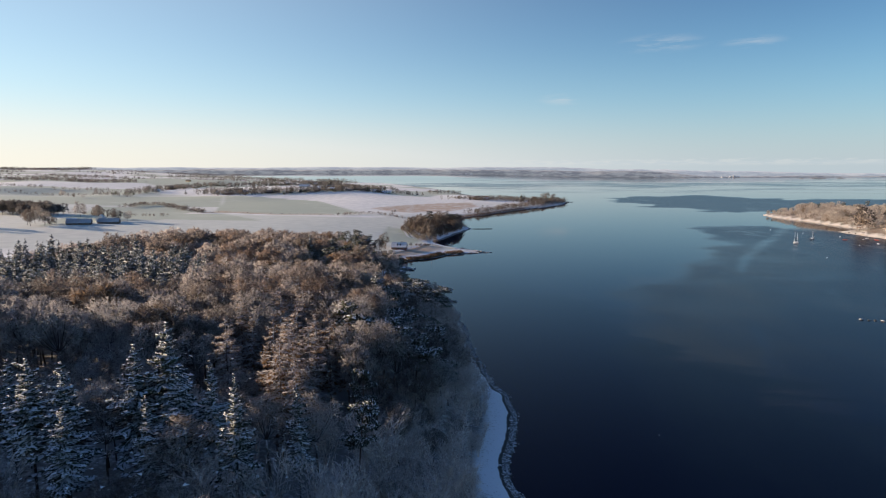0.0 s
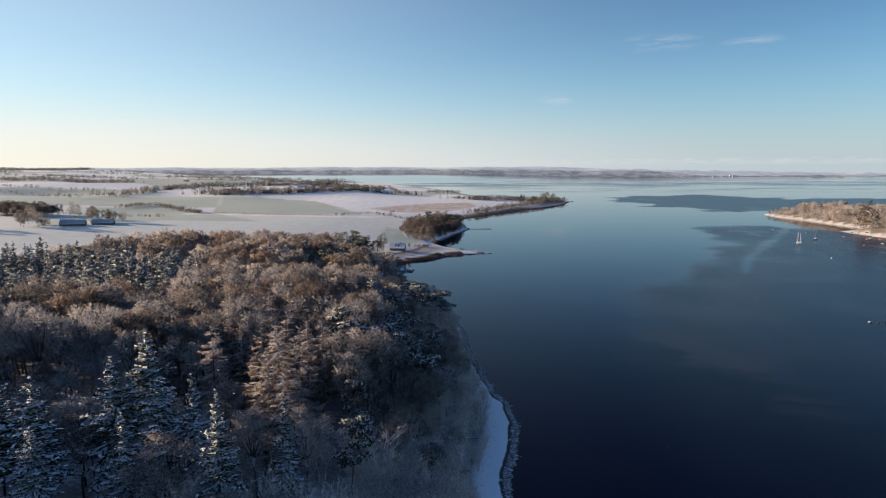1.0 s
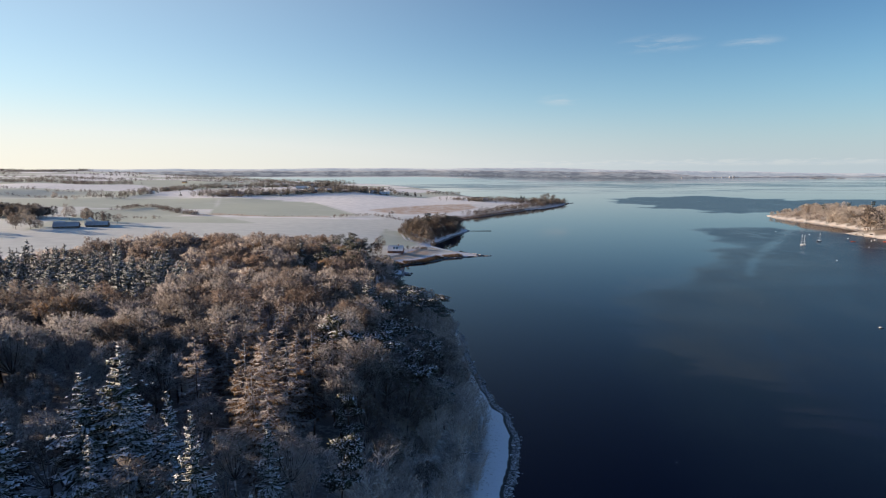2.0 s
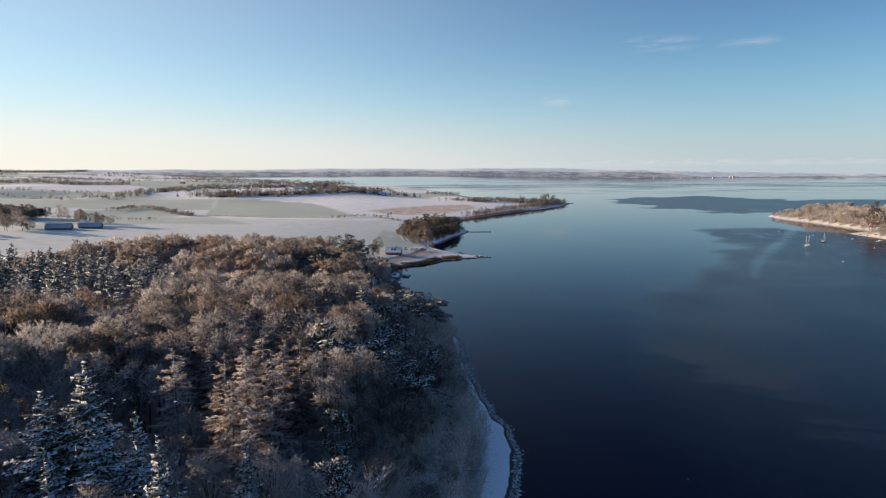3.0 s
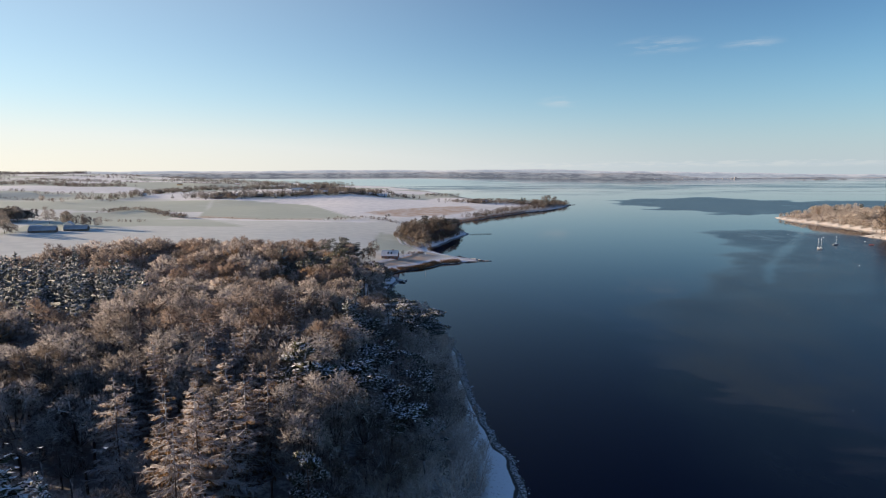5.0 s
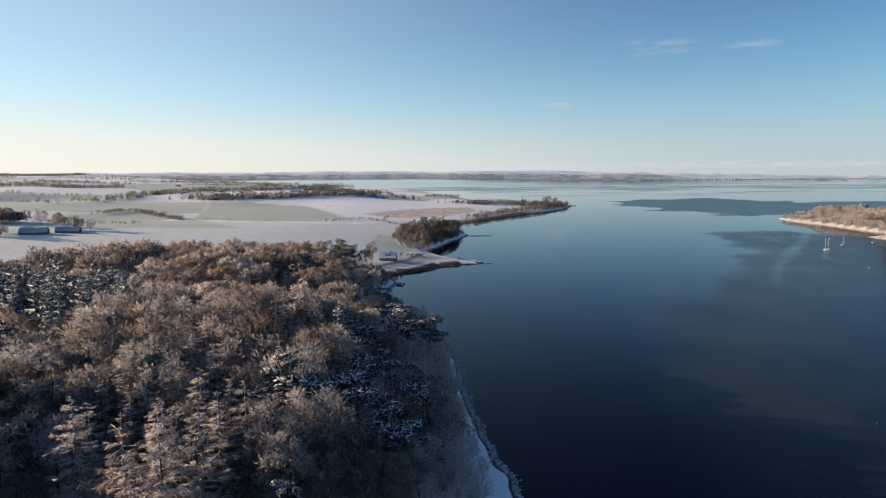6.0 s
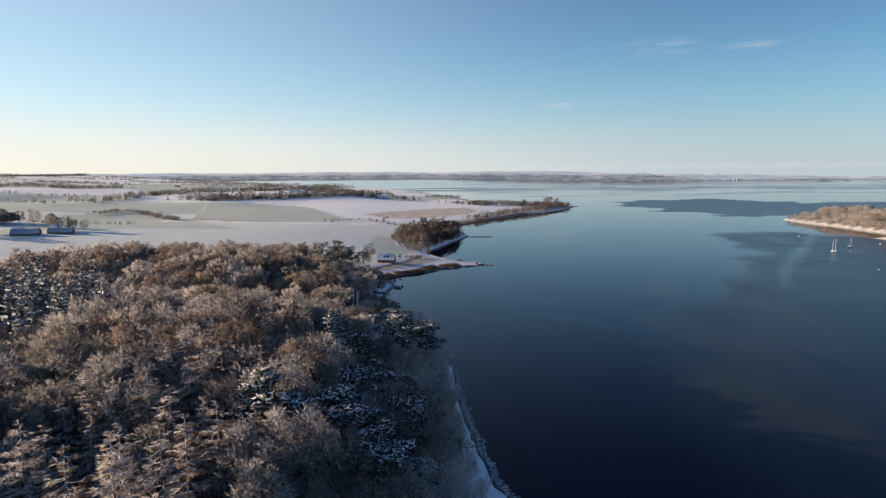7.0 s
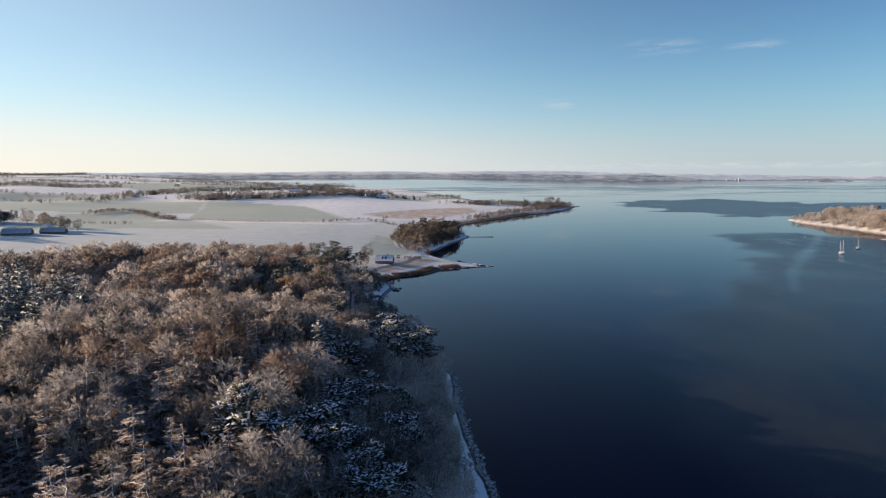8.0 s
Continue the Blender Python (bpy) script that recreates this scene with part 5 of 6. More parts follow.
RUT = plain("packed_ruts", (0.55, 0.55, 0.56), 0.7, 0.2, 1.0)
track("road_shore", [(-31, 700), (-22, 650), (-15, 606), (-13, 578), (-20, 553), (-34, 526), (-48, 510), (-53, 486), (-49, 456), (-44, 436)], 5.0, [SNOW, RUT], "snowy double-rut track past the house")
track("road_field", [(-14, 600), (-32, 640), (-40, 690), (-38, 740)], 6.5, [SNOW], "wheel tracks across the snowy slope")
track("road_spit", [(-13, 578), (-4, 568), (10, 556), (24, 548), (34, 546)], 3.0, [SNOW, RUT], "snowy path out along the spit")


# ---- buildings ----
def gable_house(name, x, y, turn, L, W, wall_h, roof_h, wall, roof, label, category="house", group="", windows=3, chimney=True, skylights=0, z=None, snow_eave=0.35):
    e = thing(name, x, y, z, turn, label, category, group)
    s = Shape()
    V, T = [], []
    for sx in (-1, 1):
        V += [(sx * L / 2, -W / 2, -1.0), (sx * L / 2, W / 2, -1.0), (sx * L / 2, W / 2, wall_h), (sx * L / 2, 0, wall_h + roof_h), (sx * L / 2, -W / 2, wall_h)]
    T += [(0, 2, 1), (0, 4, 2), (4, 3, 2), (5, 6, 7), (5, 7, 9), (9, 7, 8)]
    for a, b in ((0, 1), (1, 2), (4, 0)):
        T += [(a, b, b + 5), (a, b + 5, a + 5)]
    s.add(V, T)
    part("wall", s, wall, e)
    for sy in (-1, 1):
        s = Shape()
        o, th = 0.45, 0.22
        lo_y, lo_z = sy * (W / 2 + o), wall_h - o * roof_h / (W / 2)
        V = [(-L / 2 - o, lo_y, lo_z + 0.02), (L / 2 + o, lo_y, lo_z + 0.02), (L / 2 + o, 0, wall_h + roof_h + 0.02), (-L / 2 - o, 0, wall_h + roof_h + 0.02)]
        V += [(a, b, c + th) for a, b, c in V]
        Q = [(0, 1, 2, 3), (4, 7, 6, 5), (0, 4, 5, 1), (1, 5, 6, 2), (2, 6, 7, 3), (3, 7, 4, 0)]
        s.add(V, [t for q in Q for t in ((q[0], q[1], q[2]), (q[0], q[2], q[3]))])
        rp = part("roof", s, roof, e)
        for k in range(skylights if sy < 0 else 0):
            w = Shape()
            cx = (k - (skylights - 1) / 2) * 2.6
            t0, t1 = 0.35, 0.68
            P = lambda t, dx, up: (cx + dx, lo_y * (1 - t), lo_z + (wall_h + roof_h - lo_z) * t + th + up)
            V = [P(t0, -0.55, 0.02), P(t0, 0.55, 0.02), P(t1, 0.55, 0.02), P(t1, -0.55, 0.02), P(t0, -0.5, 0.16), P(t0, 0.5, 0.16), P(t1, 0.5, 0.16), P(t1, -0.5, 0.16)]
            w.add(V, [t for q in Q[1:] for t in ((q[0], q[1], q[2]), (q[0], q[2], q[3]))])
            part("roof_window", w, GLASS, rp, "dark roof window free of snow")
    for k in range(windows):
        cx = -L / 2 + L * (k + 0.5) / windows
        f = Shape()
        for b in (((-0.65, -0.06, 0), (0.65, 0.02, 0.1)), ((-0.65, -0.06, 1.2), (0.65, 0.02, 1.3)), ((-0.65, -0.06, 0.1), (-0.55, 0.02, 1.2)), ((0.55, -0.06, 0.1), (0.65, 0.02, 1.2)), ((-0.04, -0.06, 0.1), (0.04, 0.02, 1.2))):
            f.box(*b)
        fr = part("window", f, PLASTER, e)
        fr.matrix_basis = pose(cx, -W / 2, min(0.95, wall_h * 0.35))
        g = Shape()
        g.box((-0.56, -0.012, 0.09), (0.56, 0.01, 1.21))
        part("pane", g, GLASS, fr)
    if chimney:
        c = Shape()
        c.box((L * 0.18 - 0.35, -0.3, wall_h + roof_h * 0.7), (L * 0.18 + 0.35, 0.3, wall_h + roof_h + 0.9))
        c.box((L * 0.18 - 0.42, -0.37, wall_h + roof_h + 0.9), (L * 0.18 + 0.42, 0.37, wall_h + roof_h + 1.05))
        part("chimney", c, BRICK, e)
    return e


cottage = gable_house("shore_cottage", -36.6, 531, -7, 13.0, 7.5, 2.4, 3.7, BRICK, ROOF_SNOW, "red brick cottage with a snowy roof beside the fjord", windows=4, skylights=2)
door_leaf = Shape()
door_leaf.box((-0.5, -0.08, 0), (0.5, 0.0, 2.05))
door = part("door", door_leaf, DARK_WALL, cottage)
door.matrix_basis = pose(0.05, -3.75, 0)

FARM = "buildings of the farm"
gable_house("farm_barn", -351, 588, 20, 21, 11, 2.0, 3.3, BARN_WALL, BARN_ROOF, "long low brown stone barn under a grey roof", "barn", FARM, 5, False)
gable_house("farm_barn", -331.5, 606, 14, 19, 9, 2.0, 3.0, BARN_WALL, BARN_ROOF, "long low brown barn with a grey roof", "barn", FARM, 5, False)
# added block: its ochre wall stands in for a barn's gable end
gable_house("farm_shed", -366, 602, 20, 9, 6, 2.6, 1.8, YELLOW_WALL, ROOF_SNOW, "small ochre shed with a snowy roof, added for a barn's ochre gable end", "shed", FARM, 2, False)
gable_house("farmhouse", -350, 626, 112, 14, 8, 3.2, 3.6, PLASTER, ROOF_SNOW, "white farmhouse with a snowy roof behind the barns", "house", FARM, 4)

VILLAGE = "houses of the village"
walls = [PLASTER, BRICK, YELLOW_WALL, DARK_WALL, PLASTER]
names = ["white", "red brick", "ochre", "dark boarded", "white"]
belt = [(-455, 1262), (-420, 1240), (-395, 1262), (-350, 1278), (-318, 1290), (-290, 1310), (-262, 1330), (-236, 1370), (-205, 1405), (-180, 1440), (-150, 1452), (-130, 1460),
        (-372, 1545), (-340, 1532), (-306, 1545), (-285, 1600), (-262, 1660), (-244, 1735), (-210, 1790), (-170, 1850),
        (-590, 1300), (-612, 1420), (-630, 1610), (-622, 1860), (-596, 1975), (-500, 2050), (-700, 2250), (-800, 2000), (-520, 2650), (-600, 2900)]
for i, (x, y) in enumerate(belt):
    k = i % 5
    gable_house("village_house", x, y, (i * 47) % 60 - 30, rng.uniform(10, 17), rng.uniform(7, 9), rng.uniform(2.7, 4.5), rng.uniform(2.4, 3.8), walls[k],
                ROOF_SNOW if i % 3 else SLATE, names[k] + " village house with a " + ("snowy roof" if i % 3 else "dark roof half clear of snow"), "house", VILLAGE, 3, True)
gable_house("village_hall", -316, 1462, 6, 24, 11, 2.6, 3.4, PLASTER, ROOF_SNOW, "large white building with a broad snowy roof", "building", VILLAGE, 8, False)
gable_house("village_hall", -258, 1500, -4, 22, 10, 2.8, 3.0, BRICK, SLATE, "large brick building with a bluish dark roof", "building", VILLAGE, 7, False)
gable_house("cape_house", 80, 1292, -12, 11, 8, 3.0, 5.0, DARK_WALL, SLATE, "dark steep-roofed house among the bushes of the cape", "house", "", 3)
gable_house("cape_house", 98, 1300, 20, 12, 7, 2.8, 3.2, PLASTER, ROOF_SNOW, "white house among the bushes of the cape", "house", "", 3)
gable_house("field_house", -120, 1450, 8, 16, 9, 3.2, 3.4, PLASTER, ROOF_SNOW, "white house with a snowy roof at the field's edge", "house", VILLAGE, 4)


# ---- jetty and mast pole ----
def build_jetty():
    e = thing("jetty", 40, 763, 0, 7, "narrow dark timber jetty on posts over the fjord", "jetty")
    for k in range(26):
        s = Shape()
        s.box((k * 1.0, -0.6, 0.62), (k * 1.0 + 0.97, 0.6, 0.70))
        part("plank", s, DARK_WALL, e)
    for sy in (-0.5, 0.5):
        s = Shape()
        s.box((0, sy - 0.1, 0.42), (26, sy + 0.1, 0.62))
        part("beam", s, DARK_WALL, e)
        for k in range(7):
            p = Shape()
            p.tube([(k * 4.2 + 0.4, sy * 1.15, -2), (k * 4.2 + 0.4, sy * 1.15, 0.8)], (0.14, 0.13), 6)
            part("post", p, DARK_WALL, e)


build_jetty()
pole = thing("flagpole", -8.5, 553, None, 0, "tall bare white flagpole on the shore", "flagpole")
s = Shape()
s.tube([(0, 0, -0.4), (0, 0, 5), (0, 0, 10.5)], (0.14, 0.11, 0.06), 8)
part("shaft", s, PAINT, pole, flat=False)
s = Shape()
s.box((-0.12, -0.12, 10.5), (0.12, 0.12, 10.72), 0, 0.04)
part("knob", s, TIMBER, pole)


# ---- boats and buoys ----
def sailboat(x, y, turn, L, mast, hull_mat, label):
    e = thing("sailboat", x, y, 0, turn, label, "sailboat", "moored boats")
    st = np.linspace(0, 1, 9)
    half = L * 0.16 * np.sin(np.pi * (0.12 + 0.88 * st) ** 0.8) ** 0.75 * (st < 0.999) + 0.02
    s, V, T = Shape(), [], []
    prof = ((0.0, -0.45), (0.55, -0.3), (0.9, 0.15), (1.0, 0.75 + 0.0))
    for t, h in zip(st, half):
        sheer = 0.25 * (t - 0.4) ** 2 * 2
        for sgn in (1, -1):
            for f, z in prof:
                V.append((L * (t - 0.5), sgn * h * f, z + sheer * (z > 0)))
    n = 8
    for i in range(8):
        for b in (0, 4):
            for j in range(3):
                p = i * n + b + j
                q = p + n
                T += [(p, q, q + 1), (p, q + 1, p + 1)] if b == 0 else [(p, q + 1, q), (p, p + 1, q + 1)]
    T += [(0, 1, 5), (1, 6, 5), (1, 2, 6), (2, 7, 6)]
    s.add(V, T)
    part("hull", s, hull_mat, e)
    s = Shape()
    dk = [(L * (t - 0.5), sg * h * 0.99, 0.74 + 0.5 * (t - 0.4) ** 2) for t, h in zip(st, half) for sg in (1, -1)]
    s.add(dk, [q for i in range(8) for q in ((2 * i, 2 * i + 1, 2 * i + 3), (2 * i, 2 * i + 3, 2 * i + 2))])
    part("deck", s, PAINT, e)
    s = Shape()
    s.box((-L * 0.12, -L * 0.085, 0.7), (L * 0.2, L * 0.085, 1.2), 0, 0.15)
    part("cabin", s, PAINT, e)
    s = Shape()
    s.tube([(L * 0.1, 0, 0.7), (L * 0.1, 0, mast)], (0.10, 0.06), 6)
    part("mast", s, ALU, e)
    s = Shape()
    s.tube([(L * 0.1, 0, 1.9), (-L * 0.28, 0, 1.8)], (0.14, 0.14), 6)
    part("boom", s, PAINT, e, "boom with a furled white sail")
    for p in ((L * 0.48, 0, 0.9), (-L * 0.48, 0, 0.8), (L * 0.1, L * 0.14, 0.8), (L * 0.1, -L * 0.14, 0.8)):
        s = Shape()
        s.tube([p, (L * 0.1, 0, mast * 0.97)], (0.02, 0.02), 3)
        part("stay", s, ALU, e)


sailboat(362, 611, 62, 8.2, 11.2, PAINT, "white sailing yacht with a bare mast at its mooring")
sailboat(365.2, 612, 62, 8.0, 10.6, PAINT, "white sailing yacht moored beside a second one")
sailboat(397, 640, 20, 7.4, 9.8, DARK_PAINT, "small dark-hulled sailing boat at its mooring")


def dinghy(x, y, turn, L, mat, label, z=0.0):
    e = thing("dinghy", x, y, z, turn, label, "rowing boat", "small boats by the headland")
    st = np.linspace(0, 1, 7)
    half = L * 0.19 * np.array((0.75, 0.95, 1.0, 0.95, 0.8, 0.5, 0.03))
    s, V, T = Shape(), [], []
    for t, h in zip(st, half):
        for f, zz in ((-1, 0.5), (-0.75, 0.05), (0, -0.15), (0.75, 0.05), (1, 0.5)):
            V.append((L * (t - 0.5), f * h, zz + (0.15 * t * t if zz > 0.3 else 0)))
    for i in range(6):
        for j in range(4):
            p = i * 5 + j
            T += [(p, p + 5, p + 6), (p, p + 6, p + 1)]
    T += [(0, 1, 4), (1, 3, 4), (1, 2, 3)]
    s.add(V, T)
    part("hull", s, mat, e)
    for t in (-0.2, 0.1):
        s = Shape()
        s.box((L * t, -L * 0.17, 0.3), (L * t + 0.25, L * 0.17, 0.36))
        part("thwart", s, TIMBER, e)


for x, y, a, L, mat, label in ((443, 664, 40, 4.2, PAINT, "white rowing boat moored in the bay"), (430, 636, 160, 4.4, RED_PAINT, "red and white rowing boat moored in the bay"),
                               (462, 648, 20, 4.6, PAINT, "white motor dinghy moored off the beach"), (440, 600, 75, 5.2, PAINT, "white motor dinghy moored in the bay"),
                               (461, 632, 120, 4.2, RED_PAINT, "orange rowing boat moored off the beach")):
    dinghy(x, y, a, L, mat, label)
for x, y, a in ((476, 700, 30), (478, 692, 70), (482, 684, 10)):
    dinghy(x, y, a, 4.0, TIMBER, "dark rowing boat drawn up on the sand", ground_z(x, y) + 0.1)


def buoy(x, y, r):
    e = thing("mooring_buoy", x, y, 0, 0, "small white mooring buoy afloat", "buoy", "mooring buoys")
    bm = bmesh.new()
    bmesh.ops.create_uvsphere(bm, u_segments=10, v_segments=6, radius=r)
    s = Shape()
    bmesh.ops.triangulate(bm, faces=bm.faces)
    bm.verts.ensure_lookup_table()
    s.add([v.co[:] for v in bm.verts], [[v.index for v in f.verts] for f in bm.faces])
    bm.free()
    part("float", s, PAINT, e, flat=False)
    s = Shape()
    s.tube([(0, 0, r * 0.9), (0, 0, r * 1.5)], (0.06, 0.05), 5)
    part("ring_stem", s, ALU, e)


for x, y, r in ((132, 213, 0.13), (185, 345, 0.15), (415, 590, 0.5), (425, 705, 0.55), (408, 745, 0.5), (330, 505, 0.4), (62, 150, 0.12), (40, 800, 0.3), (452, 640, 0.6)):
    buoy(x, y, r)


# ---- trees of the shore, the farm and the fields ----
def scatter(poly, n, gap):
    """Random places inside a plan outline, gap metres apart."""
    P = np.array(poly)
    lo, hi, out = P.min(axis=0), P.max(axis=0), []
    for _ in range(n * 40):
        p = rng.uniform(lo, hi)
        if len(out) < n and inside(np.array([p[0]]), np.array([p[1]]), poly)[0] and all((p[0] - q[0]) ** 2 + (p[1] - q[1]) ** 2 > gap * gap for q in out):
            out.append(p)
    return out


COPSE = [(-38, 690), (-30, 655), (-14, 625), (-6, 645), (12, 700), (26, 750), (30, 800), (16, 830), (-10, 800), (-30, 740)]
for x, y in scatter(COPSE, 85, 4.8):
    if land(np.array([x]), np.array([y]))[1][0] > 3:
        grow("lone" if rng.random() < 0.86 else "pine", x, y, rng.uniform(13, 20) if x < 8 else rng.uniform(11, 16))
for x, y in scatter([(-20, 640), (-6, 640), (12, 698), (30, 755), (34, 790), (20, 790), (-2, 705)], 50, 3.0):
    grow("shrub", x, y, rng.uniform(4, 7))
for x, y in scatter([(-44, 690), (-36, 650), (-16, 618), (-10, 626), (-28, 660), (-34, 700), (-34, 745), (-42, 745)], 40, 3.0):
    grow("shrub", x, y, rng.uniform(3.5, 7))
# single trees and bushes by place and height: the shore, the farm, the fields and the cape
TREES_SHORE = [("pine", -26.5, 537, 6.5), ("round", -5, 572, 8.5), ("round", -51, 537, 13), ("pine", -12, 736, 23), ("pine", 22, 770, 18), ("pine", 18, 786, 17),
         ("pine", 25, 778, 16), ("pine", 14, 776, 17), ("pine", 20, 760, 15), ("pine", 10, 786, 16), ("spruce", -390, 594, 15), ("round", -384, 566, 18),
         ("round", -374, 571, 17), ("round", -392, 574, 15), ("round", -366, 566, 8), ("round", -358, 636, 18), ("round", -335, 630, 14), ("round", -342, 634, 14)]
TREES_FARM = [("round", -327, 634, 12), ("round", -379, 581, 14), ("round", -368, 576, 9), ("round", -395, 590, 15), ("lone", -372, 660, 16), ("lone", -364, 655, 13), ("round", -399, 676, 19), ("lone", -448, 676, 17), ("lone", -440, 668, 14), ("shrub", -36, 446, 8), ("shrub", -33, 457, 7), ("shrub", -37, 466, 8), ("shrub", -41, 454, 9), ("shrub", -34, 440, 7),
         ("shrub", -31, 452, 6), ("shrub", -32, 466, 6), ("pine", -58, 492, 16), ("pine", -64, 484, 18), ("pine", -70, 494, 17), ("pine", -51, 514, 12),
         ("lone", -50, 521, 11), ("lone", -55, 512, 13), ("shrub", -30, 380, 4), ("shrub", -27, 392, 4), ("shrub", -24, 366, 3.5), ("shrub", -34, 398, 4),
         ("shrub", -20, 350, 4)]
TREES_FIELDS = [("shrub", -28, 345, 5), ("round", -417, 540, 17), ("round", -430, 550, 16), ("round", -410, 526, 14), ("round", -659, 1084, 13), ("round", -613, 1037, 9),
         ("round", -600, 1040, 8), ("round", -699, 1150, 10), ("round", -635, 1147, 12), ("lone", 250, 1432, 22), ("lone", 262, 1420, 19), ("lone", 243, 1444, 20),
         ("lone", 283, 1404, 14), ("spruce", 172, 1290, 17), ("pine", 178, 1296, 15), ("round", -372, 1188, 9), ("round", -385, 1200, 13), ("pine", -66, 905, 8),
         ("pine", -69, 900, 7)]
for kind, x, y, h in TREES_SHORE + TREES_FARM + TREES_FIELDS:
    grow(kind, x, y, h)
for x, y in scatter([(-24, 551), (-20, 550), (-9, 556), (-10, 560), (-22, 558)], 12, 2.0):
    grow("shrub", x, y, rng.uniform(2.2, 3.2))


def belt_trees(line, n, width, lo, hi, mix):
    out, pts = [], along(line, max(0.5, sum(math.hypot(b[0] - a[0], b[1] - a[1]) for a, b in zip(line, line[1:])) / n))
    P = np.array([(x, y) for x, y, _, _ in pts]) + rng.normal(size=(len(pts), 2)) * width * 0.4
    z, d, _ = land(P[:, 0], P[:, 1])
    for (x, y), zz, dd in zip(P, z, d):
        if dd > 3:
            out.append((mix[int(rng.integers(0, len(mix)))], x, y, zz, rng.uniform(lo, hi)))
    return out


D, C, B = "dot", "cone", "beech"
joined_wood("hedgerow", "low bare hedgerow across the snowy fields", "hedge", belt_trees([(-446, 872), (-442, 925), (-415, 930), (-389, 900), (-355, 862), (-320, 829)], 120, 9, 4, 7.5, ["brush", "brush", "hedge"]), kind="")
joined_wood("hedgerow", "thin bare hedgerow along a field edge", "hedge", belt_trees([(-140, 838), (-98, 903), (-62, 862), (-28, 806)], 60, 5, 3, 6, ["brush"]), kind="")
joined_wood("hedgerow", "dry grass and brambles along a ditch", "hedge", belt_trees([(-330, 840), (-230, 836), (-138, 836)], 60, 8, 1.0, 2.2, ["hedge"]), kind="")
joined_wood("hedgerow", "dark low hedge behind the farm", "hedge", belt_trees([(-560, 745), (-470, 742), (-400, 735), (-330, 745)], 80, 6, 3, 5, ["brush"]), kind="")
joined_wood("farm_copse", "dense grey-brown copse beside the farm", "copse", [("oak", x, y, ground_z(x, y), rng.uniform(13, 18)) for x, y in scatter([(-505, 700), (-470, 684), (-442, 692), (-445, 725), (-500, 745), (-545, 735)], 50, 5.5)], kind="")
for x, y in scatter([(1, 322), (-6, 352), (-17, 379), (-30, 398), (-42, 405), (-33, 360), (-14, 318)], 26, 4.0):
    grow("shrub", x, y, rng.uniform(2.5, 4.5))
for x, y in scatter([(-50, 470), (-49, 430), (-42, 424), (-32, 440), (-33, 462), (-38, 474)], 14, 3.5):
    grow("shrub", x, y, rng.uniform(7, 11))
joined_wood("field_copse", "round clump of dark bushes in the snowy field", "bushes", belt_trees([(34, 1330), (42, 1334)], 7, 8, 5, 8, ["brush"]), kind="")
joined_wood("cape_scrub", "reddish-brown bare scrub and trees covering the cape", "scrub",
            belt_trees([(52, 1000), (90, 1070), (140, 1150), (190, 1220), (235, 1300), (268, 1360)], 260, 22, 5, 9, ["brush", "brush", "brush", "dot"])
            + belt_trees([(70, 1290), (120, 1310), (180, 1300), (225, 1330), (262, 1380)], 300, 50, 6, 11, ["brush", "brush", "dot"])
            + belt_trees([(130, 1530), (180, 1490), (225, 1440)], 40, 25, 5, 9, ["brush", "dot"]) + belt_trees([(36, 1310), (70, 1290), (100, 1270)], 40, 20, 5, 9, ["brush", "dot"]))
joined_wood("village_woodland", "bare trees and dark conifers among the village houses", "trees",
            belt_trees([(-475, 1275), (-412, 1240), (-380, 1275), (-321, 1280), (-260, 1325), (-203, 1425), (-128, 1450)], 430, 46, 6, 17, [D, D, C])
            + belt_trees([(-384, 1535), (-300, 1530), (-245, 1725), (-163, 1863)], 330, 60, 7, 17, [D, D, C]) + belt_trees([(-440, 1500), (-380, 1540)], 40, 30, 8, 14, [D, C])
            + belt_trees([(-108, 1548), (-85, 1545), (-52, 1546)], 24, 12, 9, 14, [D, D, C]) + belt_trees([(-30, 1690), (20, 1715), (60, 1735)], 34, 10, 9, 13, ["pine", D]))
joined_wood("field_woodland", "hedges, gardens and small woods between the snowy fields", "woodland",
            belt_trees([(-612, 1175), (-605, 1290), (-622, 1440), (-644, 1630), (-638, 1875), (-587, 1990), (-548, 2200)], 380, 40, 8, 14, [D, D, C])
            + belt_trees([(-1130, 1700), (-1072, 1808), (-911, 1695), (-887, 1800)], 190, 45, 8, 13, [D]) + belt_trees([(-1700, 2712), (-1266, 2676), (-943, 2644)], 150, 70, 8, 14, [D, D, C])
            + belt_trees([(-1290, 1830), (-1200, 1815)], 40, 30, 8, 12, [D]) + belt_trees([(-870, 3160), (-513, 2640), (-430, 2900), (-640, 3465)], 320, 90, 8, 14, [D, D, C])
            + belt_trees([(-820, 1180), (-690, 1160), (-640, 1200), (-560, 1120)], 70, 20, 3, 7, [D]) + belt_trees([(-1050, 1330), (-800, 1290), (-700, 1330)], 60, 20, 4, 9, [D]))


def far_woods(n):
    """Scattered woods and hedges out to the horizon."""
    x, y = rng.uniform(-3900, -450, n * 12), rng.uniform(1850, 4850, n * 12)
    w = swell(x, y, 230, 21) + 0.7 * swell(x, y * 0.5, 90, 22) + 0.25 * smooth(y, 3200, 4700)
    z, d, _ = land(x, y)
    pick = np.nonzero((w > 0.42) & (d > 40) & (np.abs(x) < 0.76 * (y + 60)))[0][:n]
    return [("speck" if rng.random() < 0.85 else C, x[i], y[i], z[i], rng.uniform(9, 16)) for i in pick]


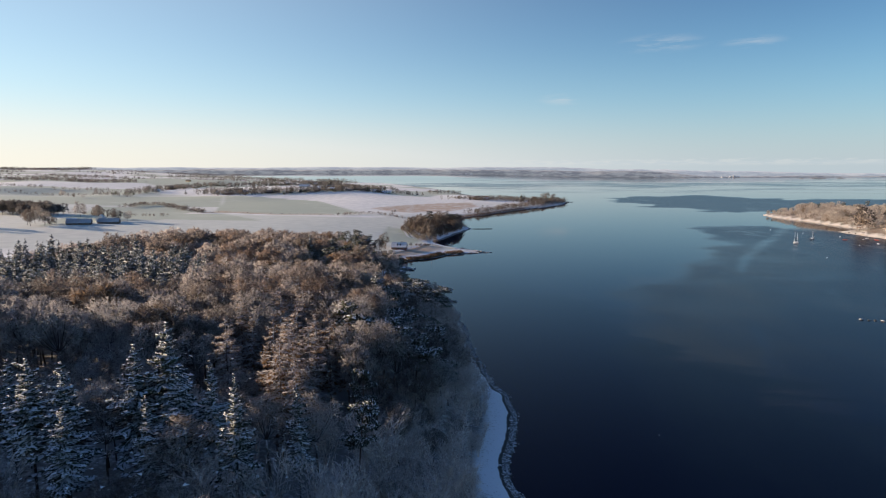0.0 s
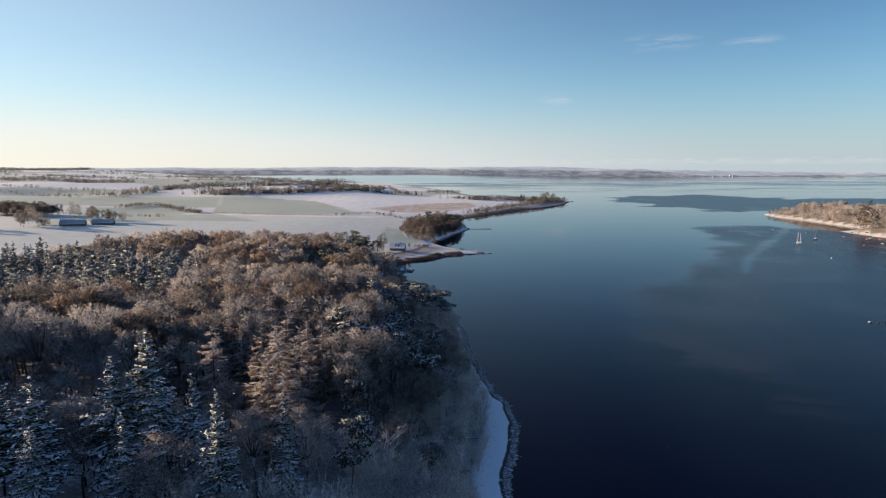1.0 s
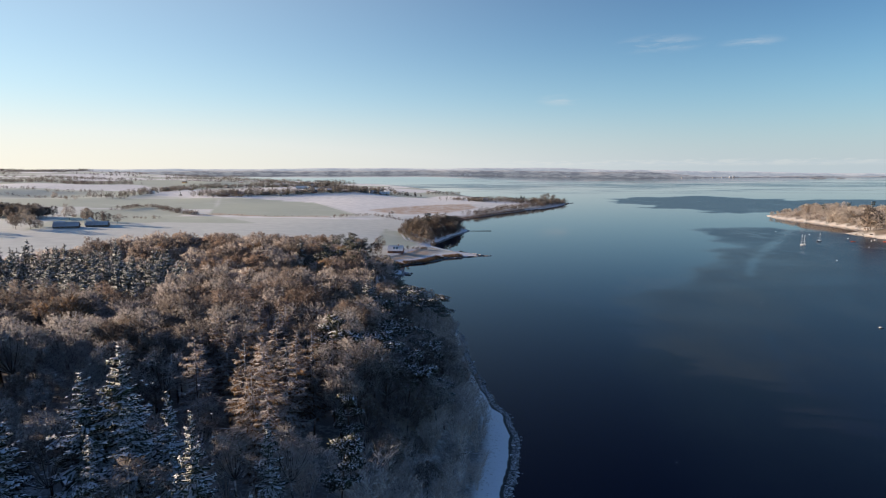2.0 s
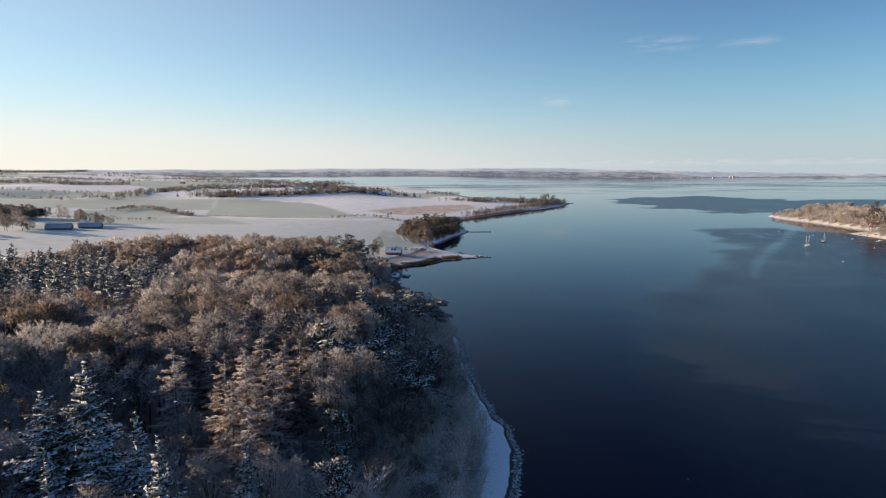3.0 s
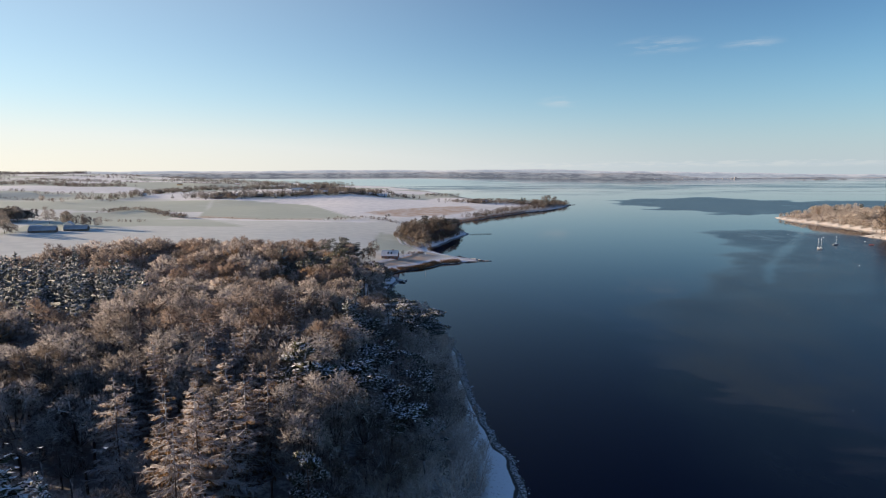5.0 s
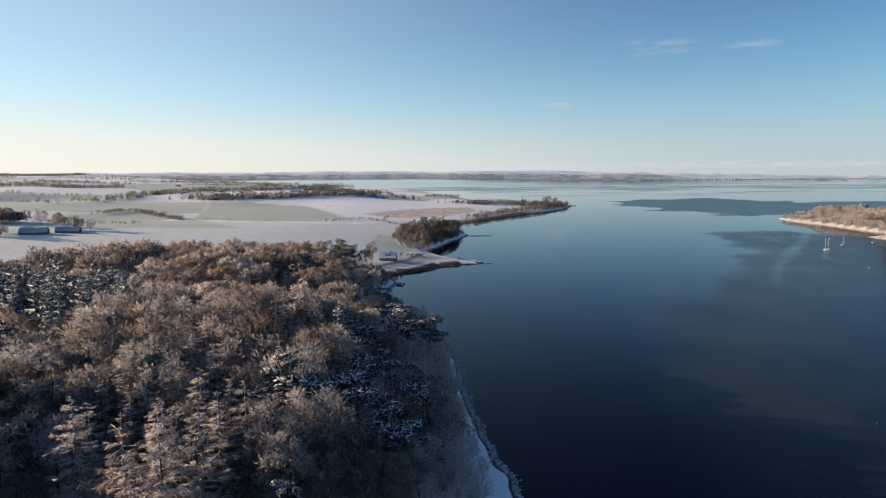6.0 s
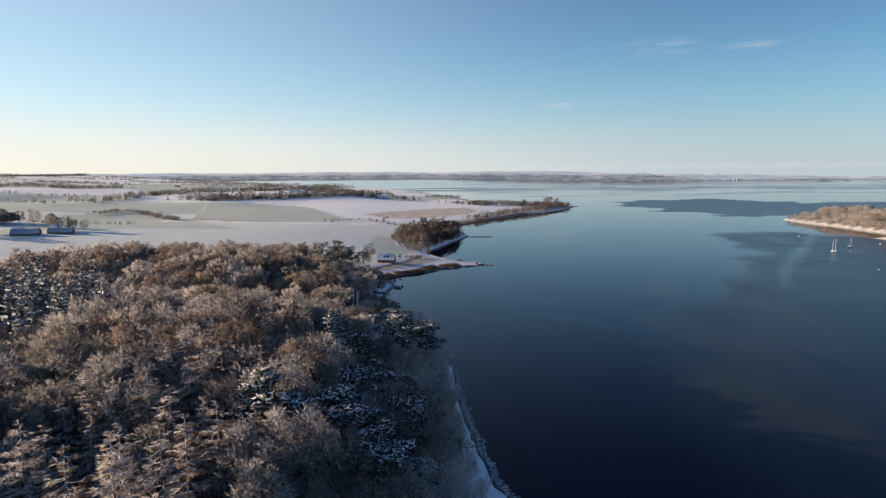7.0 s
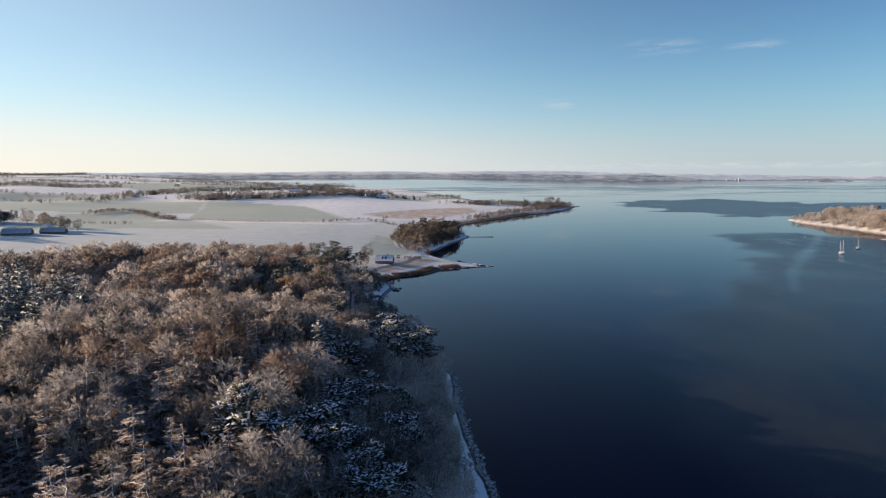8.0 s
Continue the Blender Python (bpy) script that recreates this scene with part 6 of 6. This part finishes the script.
joined_wood("horizon_woods", "woods and hedges of the farmland towards the horizon", "woodland", far_woods(1700) + belt_trees([(-3700, 4800), (-2650, 4830)], 420, 40, 16, 26, ["speck"]))

# ---- the headland across the bay ----
SCRUBLAND = [(523, 975), (518, 930), (526, 870), (526, 800), (530, 752), (540, 735), (494, 694), (492, 650), (510, 590), (640, 500), (720, 820), (640, 1000), (570, 1010)]
placed = scatter(SCRUBLAND, 860, 4.7)
edge = sorted((p for p in placed if p[0] < 620), key=lambda p: p[0])
for x, y in edge[:260]:
    grow("golden", x, y, (8.5 + 4.5 * float(swell(x, y, 26, 31))) * rng.uniform(0.8, 1.2) * (0.55 if y > 940 else 1.0))
rest = [("gold" if rng.random() < 0.92 else "pine", x, y, ground_z(x, y), (9 + 4 * float(swell(x, y, 26, 31))) * rng.uniform(0.8, 1.2)) for x, y in edge[260:]]
joined_wood("headland_scrub", "frosted golden scrub and dark pines covering the headland", "scrub", rest)
for kind, x, y, h in (("golden", 488, 700, 24), ("lone", 496, 706, 30), ("golden", 501, 694, 27), ("lone", 507, 712, 27), ("lone", 520, 690, 30), ("pine", 528, 968, 6), ("pine", 533, 962, 5.5), ("pine", 570, 915, 13), ("pine", 600, 905, 14), ("pine", 620, 880, 14)):
    grow(kind, x, y, h)


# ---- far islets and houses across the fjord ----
# islets glow faintly in place of the haze before them
ISLET = haze_material("islet_haze_glow", ((0.15, 0.15, 0.155), (0.24, 0.23, 0.22)), 0.45)


def islet(x, y, L, h):
    xs = np.linspace(-0.5, 0.5, 15)
    S, V, T = Shape(), [], []
    for k, f in enumerate((0, 0.8, 0.5, 0)):
        V += [(L * t, (k - 1.5) * 14, h * f * max(0, 1 - (2 * t) ** 2) ** 0.5 * (0.7 + 0.3 * math.sin(t * 40 + k)) - 0.3) for t in xs]
    for k in range(3):
        for i in range(14):
            p = k * 15 + i
            T += [(p, p + 1, p + 16), (p, p + 16, p + 15)]
    S.add(V, T)
    ob = part("islet", S, ISLET, flat=False)
    ob.matrix_basis = pose(x, y, 0)
    tagged(ob, "low wooded islet far out in the fjord", "islet", "islets in the fjord")


islet(2520, 4150, 110, 14)
islet(2700, 4200, 60, 9)
islet(2380, 4100, 26, 7)
# unlit walls given a faint glow, to pale them like haze
FAR_WALL = haze_material("far_walls_haze_glow", ((0.22, 0.21, 0.21), (0.33, 0.31, 0.30)), 0.4)
for i in range(26):
    x = rng.choice((rng.uniform(100, 1000), rng.uniform(1300, 2400)))
    h, w = rng.uniform(1.5, 3.5), rng.uniform(9, 26)
    if i < 3:
        x, h, w = 2180 + i * 26, (6, 10, 4)[i], 15
    zz = 34 * float(smooth(np.array(x), 1500, -300)) + 0.5
    e = thing("far_building", x, 4672 - rng.uniform(0, 6), zz, 0, "pale building on the far shore", "building", "buildings on the far shore")
    s = Shape()
    s.box((-w / 2, -4, -2), (w / 2, 4, h))
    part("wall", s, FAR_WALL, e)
    s = Shape()
    s.add([(-w / 2 - 0.5, -4.5, h), (w / 2 + 0.5, -4.5, h), (w / 2 + 0.5, 4.5, h), (-w / 2 - 0.5, 4.5, h), (-w / 2, 0, h + 2.5), (w / 2, 0, h + 2.5)], [(0, 1, 5), (0, 5, 4), (2, 3, 4), (2, 4, 5), (0, 4, 3), (1, 2, 5)])
    part("roof", s, ROOF_SNOW, e)
